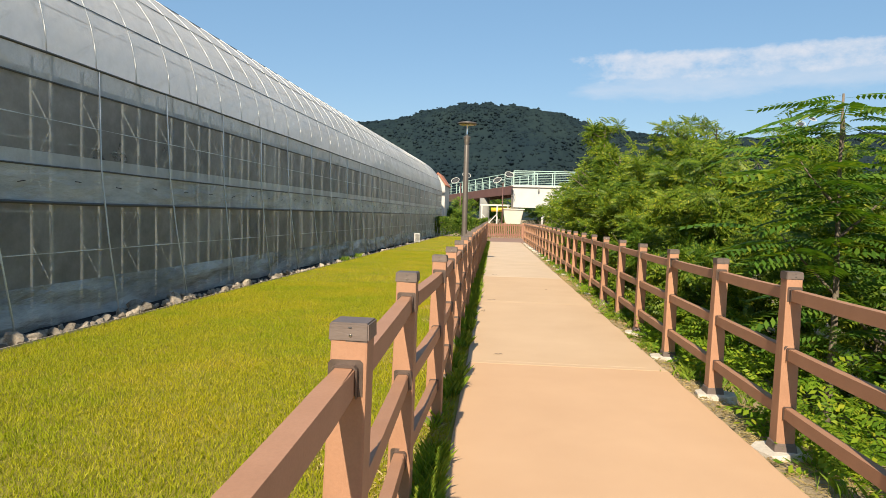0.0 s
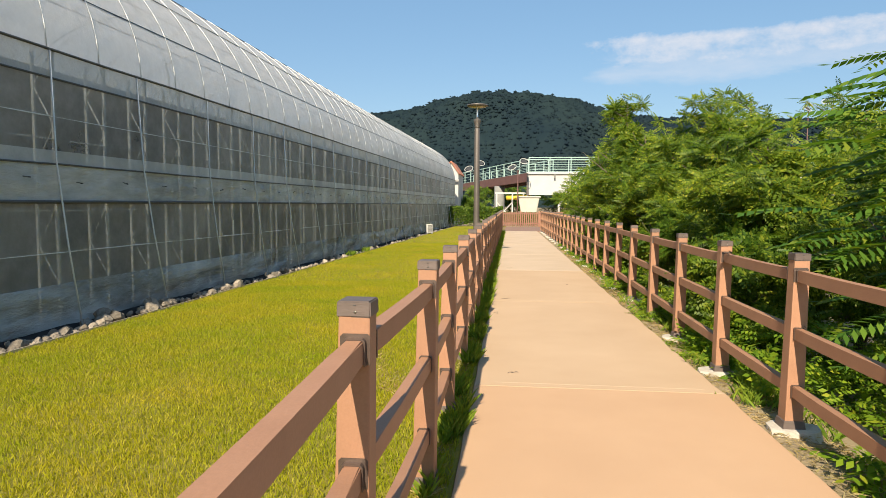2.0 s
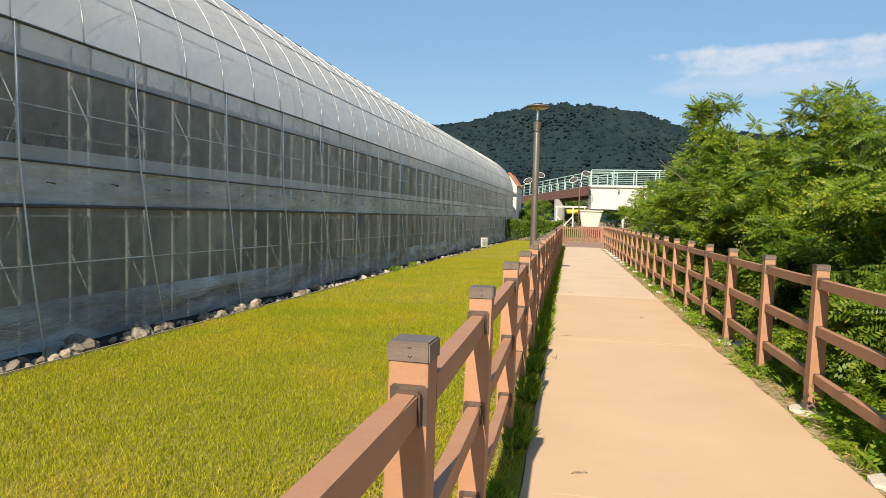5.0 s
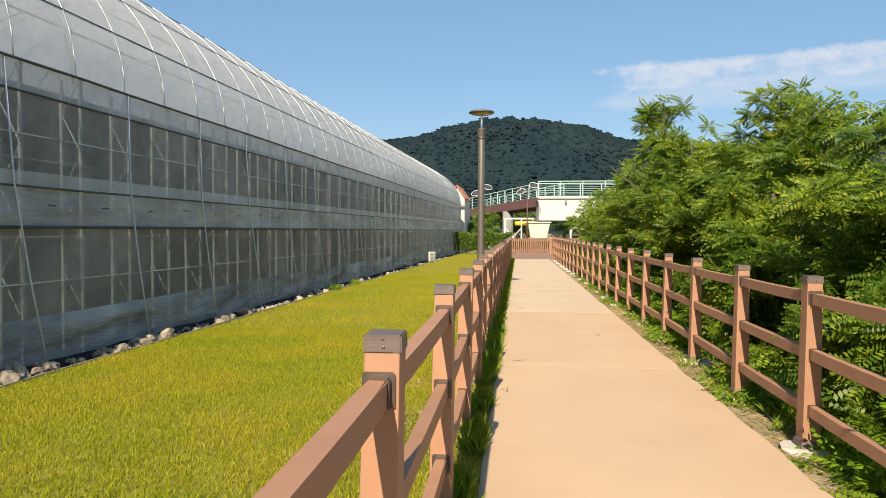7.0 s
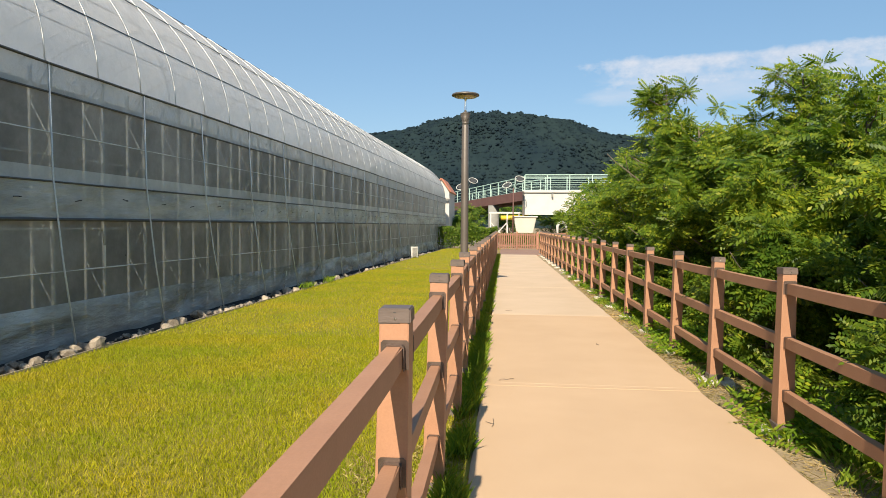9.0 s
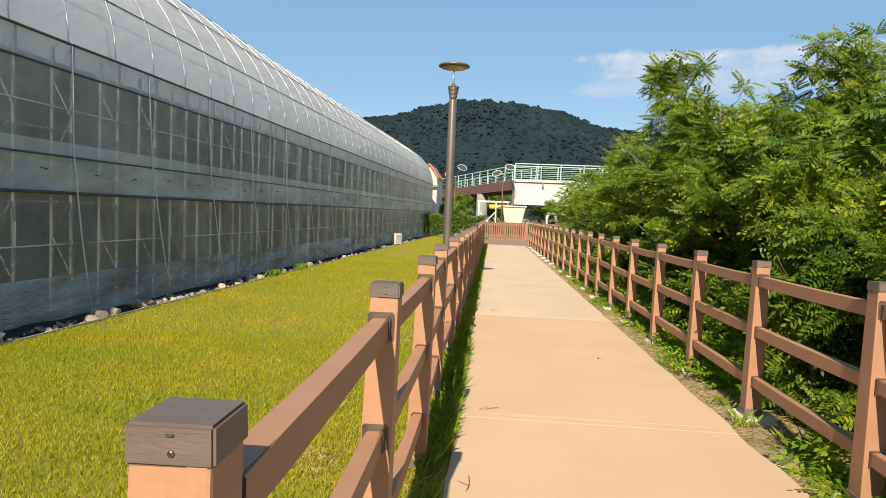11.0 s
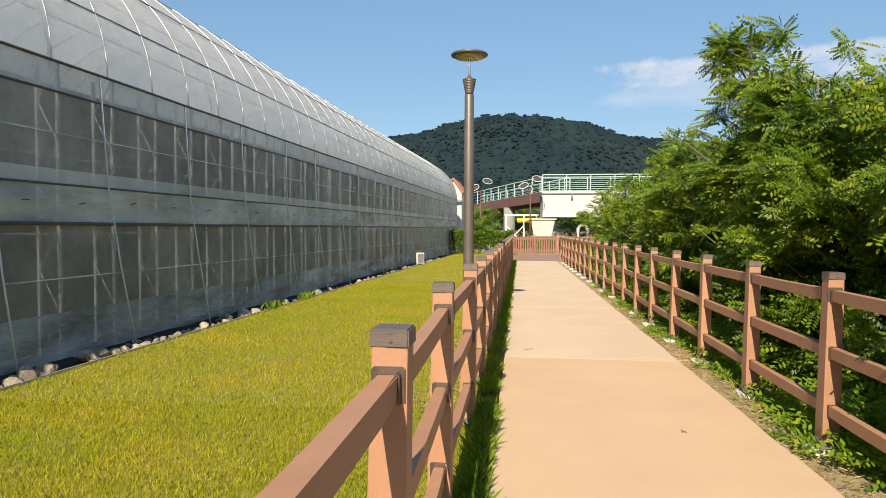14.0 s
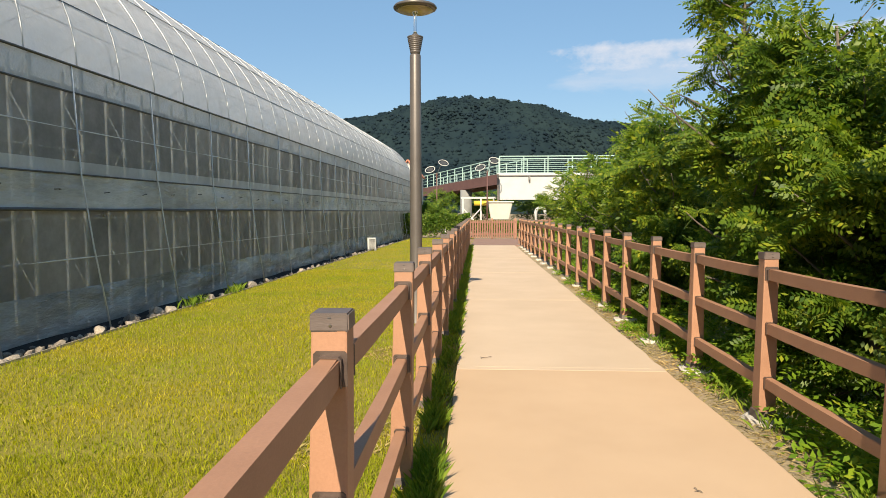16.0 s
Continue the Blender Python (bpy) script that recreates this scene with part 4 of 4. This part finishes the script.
# ---- trees ----
def leaf_template(pairs, leaflet, droop, aspect=0.42):
    """A feathery leaf of unit length along +y: pairs of leaflets and one at the tip. Verts (k, 4, 3)."""
    quads = []
    for k in range(pairs):
        s = 0.18 + 0.80 * k / pairs
        size = leaflet * (0.75 + 0.35 * math.sin(math.pi * (0.15 + 0.75 * k / pairs)))
        for side in (-1, 1):
            base = np.array([0.0, s, -droop * s * s])
            d = np.array([side * 0.86, 0.38, -0.18 - 0.25 * droop])
            d /= np.linalg.norm(d)
            w = np.cross(d, [0, 0, 1.0])
            w /= np.linalg.norm(w)
            quads.append([base, base + d * size * 0.5 + w * size * aspect * 0.5, base + d * size - [0, 0, size * 0.12], base + d * size * 0.5 - w * size * aspect * 0.5])
    base = np.array([0.0, 0.98, -droop * 0.96])
    d, w = np.array([0, 0.95, -0.3]), np.array([1.0, 0, 0])
    quads.append([base, base + d * leaflet * 0.5 + w * leaflet * aspect * 0.5, base + d * leaflet, base + d * leaflet * 0.5 - w * leaflet * aspect * 0.5])
    stalk = 0.008
    quads.append([np.array([-stalk, 0.0, 0]), np.array([stalk, 0.0, 0]), np.array([stalk * 0.5, 0.55, -droop * 0.3]), np.array([-stalk * 0.5, 0.55, -droop * 0.3])])
    return np.array(quads)


def place_leaves(name, temp, pos, fwd, up, size, material):
    """Copies of the leaf temp into one mesh."""
    n, k = len(pos), len(temp)
    fwd = fwd / (np.linalg.norm(fwd, axis=1)[:, None] + 1e-9)
    right = np.cross(fwd, up)
    right /= np.linalg.norm(right, axis=1)[:, None] + 1e-9
    top = np.cross(right, fwd)
    basis = np.stack([right, fwd, top], 1) * size[:, None, None]
    v = np.einsum("qvc,nck->nqvk", temp, basis) + pos[:, None, None, :]
    return soup(name, v.reshape(-1, 3), np.arange(n * k)[:, None] * 4 + np.array([[0, 1, 2, 3]]), material)


LOCUST_LEAF = leaf_template(7, 0.22, 0.3, 0.5)
AILANTHUS_LEAF = leaf_template(12, 0.165, 0.4, 0.34)


def walk_branch(start, d, length, steps, wobble, rise):
    pts = [Vector(start)]
    d = Vector(d).normalized()
    for _ in range(steps):
        d = (d + Vector((random.uniform(-wobble, wobble), random.uniform(-wobble, wobble), random.uniform(-wobble, wobble) + rise))).normalized()
        pts.append(pts[-1] + d * (length / steps))
    return pts


def broadleaf(x, y, h, spread, leaves, seed, label, group, leaf=LOCUST_LEAF, leaf_size=0.25, material=None, low=0.12, name="tree"):
    """A young tree: tapered trunk, limbs, twigs and feathery leaves along the twigs."""
    random.seed(seed)
    z0 = ground_z(x, y) - 0.05
    full = h - z0
    ob = thing(name, label, "tree", pose(x, y, z0), group)
    trunk = walk_branch((0, 0, 0), (random.uniform(-0.1, 0.1), random.uniform(-0.1, 0.1), 1), full * 0.93, 10, 0.09, 0.1)
    bm = bmesh.new()
    r = 0.018 * full
    pipe(bm, trunk, [r * (1 - 0.9 * i / 10) + 0.004 for i in range(11)], 8)
    part("trunk", bm, M_BARK, ob, "grey-brown bark")
    limbs = int(13 + 5 * full)
    spots, dirs, weights = [], [], []
    for i in range(limbs):
        s = low + (0.97 - low) * (i + random.random() * 0.8) / limbs
        f = s * 10
        k = min(9, int(f))
        base = trunk[k].lerp(trunk[k + 1], f - k)
        a = i * 2.4 + random.uniform(-0.5, 0.5)
        reach = spread * (1.0 if s < 0.5 else max(0.36, 1.0 - 1.9 * (s - 0.5))) * random.uniform(0.6, 1.2) * (0.6 + min(1.0, s * 2.2) * 0.4)
        limb = walk_branch(base, (math.cos(a), math.sin(a), 0.05 + 0.75 * s), reach, 6, 0.22, 0.06)
        bm = bmesh.new()
        pipe(bm, limb, [max(0.004, r * 0.42 * (1 - s * 0.6) * (1 - j / 7)) for j in range(7)], 5)
        part("limb", bm, M_BARK, ob)
        for j in range(1, 7):
            for t in range(2):
                p0 = limb[j]
                d = (limb[j] - limb[j - 1]).normalized()
                sd = Vector((random.uniform(-1, 1), random.uniform(-1, 1), random.uniform(-0.2, 0.9)))
                twig = walk_branch(p0, d * 0.6 + sd, reach * random.uniform(0.2, 0.42), 3, 0.2, 0.02)
                for q0, q1 in zip(twig, twig[1:]):
                    for w in (0.15, 0.5, 0.85):
                        spots.append(q0.lerp(q1, w))
                        dirs.append((q1 - q0).normalized() * 0.7)
                        weights.append(reach ** 1.6 * (0.5 + w + j * 0.12))
    top = trunk[-1]
    for k in range(60):
        spots.append(trunk[-1 - k % 4].lerp(trunk[-2 - k % 4], random.random()))
        dirs.append(Vector((0, 0, 0.6)))
        weights.append(0.2 * spread)
    leaves = int(leaves * (0.9 if y < 18 else 0.5))
    leaf_size *= 1.0 if y < 18 else 1.35
    odds = np.array(weights) / sum(weights)
    # leaves stand in whorls of seven round the shoots, so that the crown breaks up into tufts
    shoots = max(1, leaves // 7)
    leaves = shoots * 7
    idx = np.repeat(rng.choice(len(spots), shoots, p=odds), 7)
    spin = rng.uniform(0, 2 * np.pi, leaves) * 0.35 + np.tile(np.arange(7) * 2.4, shoots)
    axis = np.array([tuple(d) for d in dirs])[idx]
    pos = np.array([tuple(p) for p in spots])[idx] + axis * np.tile(np.arange(7) * 0.022, shoots)[:, None] + rng.normal(size=(leaves, 3)) * 0.012
    fwd = axis * 0.45 + np.stack([np.cos(spin), np.sin(spin), rng.normal(size=leaves) * 0.55 - 0.15], 1) * 0.8
    up = np.tile([0.0, -0.85, 0.7], (leaves, 1)) + rng.normal(size=(leaves, 3)) * 0.42
    clear = (pos[:, 0] + x > np.where(pos[:, 2] + z0 > 0.9, 2.72, 2.62) + 0.12 * np.sin(pos[:, 2] * 9)) | (y > 45)
    pos, fwd, up = pos[clear], fwd[clear], up[clear]
    leaves = len(pos)
    crown = place_leaves("crown", leaf, pos, fwd, up, leaf_size * rng.uniform(0.65, 1.25, leaves), material or M_LOCUST)
    tagged(part("crown", crown, M_LOCUST, ob), "feathery bright green leaves")
    return ob


BANKTREES = "young trees on the bank"
LOCUST = "young locust tree with feathery bright green leaves"
TREES = [
    # x, y, top, spread, leaves
    (3.3, 16.0, 4.3, 1.35, 4600), (4.0, 13.9, 3.85, 1.4, 4600), (3.7, 14.6, 3.3, 1.15, 2800), (3.9, 11.4, 3.0, 1.25, 3600), (3.65, 9.5, 2.55, 1.1, 3000), (5.1, 9.6, 2.9, 1.5, 3200),
    (3.4, 18.4, 3.0, 1.3, 2800), (5.6, 16.2, 4.3, 1.7, 3200), (3.5, 20.6, 3.4, 1.4, 3000), (5.6, 19.5, 4.0, 1.9, 3000),
    (3.4, 24.5, 3.3, 1.4, 2400), (5.4, 25.0, 3.9, 1.9, 2400), (3.5, 29.5, 3.3, 1.5, 2000), (6.2, 31.0, 4.1, 2.1, 2000),
    (6.6, 12.5, 3.5, 1.9, 3000), (6.3, 7.4, 2.8, 1.6, 2600), (4.7, 6.9, 2.55, 1.3, 2800), (8.2, 16.5, 4.1, 2.0, 2400),
    (8.4, 10.0, 2.9, 1.9, 2400), (4.5, 4.2, 1.75, 1.1, 2000), (7.4, 4.6, 2.4, 1.7, 2200), (3.9, 35.5, 3.4, 1.7, 1600), (9.5, 24.0, 4.5, 2.4, 2000),
    (3.15, 11.6, 1.7, 0.8, 1700), (3.3, 14.9, 1.8, 0.8, 1300), (3.1, 8.3, 1.1, 0.65, 1100), (3.2, 18.9, 1.9, 0.9, 1400),
]
for i, (x, y, h, spread, leaves) in enumerate(TREES):
    broadleaf(x, y, h, spread, leaves, 100 + i, LOCUST, BANKTREES)


def ailanthus(x, y, h, seed):
    """A slim young tree with long drooping feathered leaves in whorls."""
    random.seed(seed)
    z0 = ground_z(x, y) - 0.05
    ob = thing("tree", "young ailanthus with long drooping feathered leaves", "tree", pose(x, y, z0))
    trunk = walk_branch((0, 0, 0), (0.02, 0, 1), h - z0, 12, 0.035, 0.05)
    bm = bmesh.new()
    pipe(bm, trunk, [0.04 * (1 - 0.75 * i / 12) for i in range(13)], 8)
    part("trunk", bm, M_BARK, ob, "pale grey-brown bark")
    pos, fwd, size = [], [], []
    shoots = [(trunk, 3, 12)]
    for k in (5, 7, 8, 10):
        a = random.uniform(0, 6.28)
        limb = walk_branch(trunk[k], (math.cos(a), math.sin(a), 0.9), random.uniform(0.5, 0.9), 6, 0.1, 0.08)
        bm = bmesh.new()
        pipe(bm, limb, [0.018 * (1 - j / 8) for j in range(7)], 6)
        part("limb", bm, M_BARK, ob)
        shoots.append((limb, 2, 6))
    for line, k0, k1 in shoots:
        for i in range(70 if line is trunk else 18):
            f = k0 + (k1 - k0) * (i + random.random()) / (70 if line is trunk else 18)
            k = min(len(line) - 2, int(f))
            a = i * 2.4 + random.uniform(-0.4, 0.4)
            pos.append(tuple(line[k].lerp(line[k + 1], min(1.0, f - k))))
            fwd.append((math.cos(a), math.sin(a), random.uniform(0.05, 0.5)))
            size.append(random.uniform(0.58, 0.92))
    n = len(pos)
    up = np.tile([0.0, -0.15, 1.0], (n, 1)) + rng.normal(size=(n, 3)) * 0.15
    crown = place_leaves("crown", AILANTHUS_LEAF, np.array(pos), np.array(fwd), up, np.array(size), M_AILANTHUS)
    part("crown", crown, M_AILANTHUS, ob, "long drooping feathered leaves")


ailanthus(3.6, 5.5, 2.72, 300)
ailanthus(4.9, 3.9, 1.7, 301)
for i, (x, y, h, s) in enumerate(((-3.5, 58, 1.9, 1.5), (4.5, 70, 4.5, 2.6), (7.5, 68, 4.0, 2.4), (11, 72, 4.6, 3.0), (0.5, 78, 3.6, 2.4), (-3.5, 72, 3.4, 2.4), (15, 60, 5.0, 3.0), (20, 56, 5.5, 3.2))):
    broadleaf(x, y, h, s, 1100, 400 + i, "dark green tree behind the hedge and bridge", "trees beyond the bridge", leaf_size=0.5, material=M_HEDGE)


# ---- small growth ----
def scatter(n, x0, x1, y0, y1, z):
    x, y = rng.uniform(x0, x1, n), rng.uniform(y0, y1, n)
    return np.stack([x, y, np.array([z(a, b) for a, b in zip(x, y)])], 1)


def lawn_height(x, y):
    return lawn_z(x)


near = scatter(330000, -4.95, 0.17, 0.6, 13, lawn_height)
mid = scatter(115000, -4.75, 0.12, 13, 26, lawn_height)
far = np.concatenate([scatter(40000, -4.4, 0.12, 26, 46, lawn_height), scatter(27000, -4.9, 0.12, -6, 0.6, lawn_height)])
keep = lambda p: p[(p[:, 0] > GH_X + GH_SLOPE * (p[:, 1] - GH_Y) + 0.57) & (p[:, 0] < path_left(p[:, 1]) - 0.03)]
for pos, h, w in ((keep(near), 0.038, 0.0042), (keep(mid), 0.037, 0.0065), (keep(far), 0.036, 0.010)):
    tagged(part("grass", blades("grass", pos, h, w, 0.42, M_GRASS), M_GRASS), "short yellow-green lawn grass", "grass", kind="stuff")
edge_all = np.concatenate([scatter(22000, 0.07, 0.21, -1, 14, lambda x, y: -0.03), scatter(9000, 0.04, 0.2, 14, 37, lambda x, y: -0.03)])
edge_all[:, 0] += path_left(edge_all[:, 1]) - 0.222
edge = edge_all[np.array([noise.noise(Vector((q[0] * 4, q[1] * 1.7, 6))) > -0.12 + 0.25 * (i % 3 == 0) for i, q in enumerate(edge_all)])]
tagged(part("edge_grass", blades("edge_grass", edge, 0.12, 0.0045, 0.5, M_EDGEGRASS), M_EDGEGRASS), "longer dark green grass along the path edge", "grass", kind="stuff")
dry = scatter(48000, -1.1, 0.1, 0.4, 20, lawn_height)
dry = dry[np.array([noise.noise(Vector((q[0] * 1.6, q[1] * 1.1, 4))) + 0.42 * q[0] > -0.10 for q in dry])]
tagged(part("dry_lawn", blades("dry_lawn", dry, 0.034, 0.004, 1.3, M_STRAW), M_STRAW), "dry straw-coloured patches in the lawn by the fence", "dry grass", kind="stuff")
straw = scatter(20000, 2.08, 2.75, 0.5, 24, lambda x, y: ground_z(x, y) + 0.002)
tagged(part("dry_grass", blades("dry_grass", straw, 0.022, 0.003, 3.2, M_STRAW), M_STRAW), "dry straw litter below the bank fence", "dry grass", kind="stuff")
tuft = []
for k in range(150):
    cx, cy = rng.uniform(2.25, 3.2), rng.uniform(2, 34)
    m = rng.integers(20, 60)
    q = np.stack([cx + rng.normal(size=m) * 0.06, cy + rng.normal(size=m) * 0.06, np.zeros(m)], 1)
    q[:, 2] = [ground_z(a, b) for a, b in q[:, :2]]
    tuft.append(q)
tagged(part("tufts", blades("tufts", np.concatenate(tuft), 0.11, 0.0035, 0.7, M_EDGEGRASS), M_EDGEGRASS), "green grass tufts on the bank", "grass", kind="stuff")

n = 18500
x = 2.45 + 3.4 * rng.uniform(0, 1, n) ** 1.5
y = rng.uniform(-3.0, 36, n)
x[16000:], y[16000:] = rng.uniform(2.2, 2.75, 2500), rng.uniform(6.5, 26, 2500)
dens = np.array([noise.noise(Vector((a * 0.9, b * 0.9, 2))) for a, b in zip(x, y)])
ok = (dens > np.where(x < 2.45, 0.05, -0.15)) | (x > 3.1)
x, y = x[ok], y[ok]
n = len(x)
lift = rng.uniform(0.0, 1, n) ** 1.5 * np.clip(0.12 + (x - 2.4) * 0.75, 0.05, 0.75)
pos = np.stack([x, y, np.array([ground_z(a, b) for a, b in zip(x, y)]) + lift], 1)
fwd = rng.normal(size=(n, 3)) * [1, 1, 0.25]
fwd[:, 2] += 0.25
up = np.tile([0.0, -0.3, 1.0], (n, 1)) + rng.normal(size=(n, 3)) * 0.25
weeds = place_leaves("weeds", leaf_template(4, 0.32, 0.25, 0.5), pos, fwd, up, rng.uniform(0.11, 0.24, n), M_WEED)
tagged(part("weeds", weeds, M_WEED), "low leafy weeds covering the bank", "weeds", kind="stuff")
for cy in (19.6, 21.3):
    m = 130
    pos = np.stack([wall_x(cy) + 0.5 + rng.normal(size=m) * 0.05, cy + rng.normal(size=m) * 0.22, np.full(m, -0.1)], 1)
    tagged(part("weed_clump", blades("weed_clump", pos, 0.17, 0.008, 0.5, M_EDGEGRASS), M_EDGEGRASS), "green weeds growing at the greenhouse foot", "weeds", kind="stuff")


# ---- litter on the path ----
random.seed(77)
for x, y, turn, size in ((0.3, 10.62, 30, 0.16), (0.27, 9.2, 75, 0.2), (0.45, 6.1, 10, 0.1), (1.5, 12.6, 130, 0.06), (0.34, 15.6, 60, 0.15)):
    bm = bmesh.new()
    line = walk_branch((0, 0, 0.006), (1, 0, 0.02), size, 6, 0.25, 0.0)
    line = [Vector((p.x, p.y, 0.004 + 0.01 * abs(math.sin(k)))) for k, p in enumerate(line)]
    pipe(bm, line, 0.0022, 5)
    side = walk_branch(line[2], (0.5, 0.8, 0), size * 0.4, 3, 0.2, 0.0)
    pipe(bm, [Vector((p.x, p.y, 0.006)) for p in side], 0.0015, 5)
    tagged(part("twig", bm, M_BARK, None, m=pose(x, y, 0.0, 0, 0, turn)), "thin dry brown twig lying on the path", "twig", "twigs on the path")
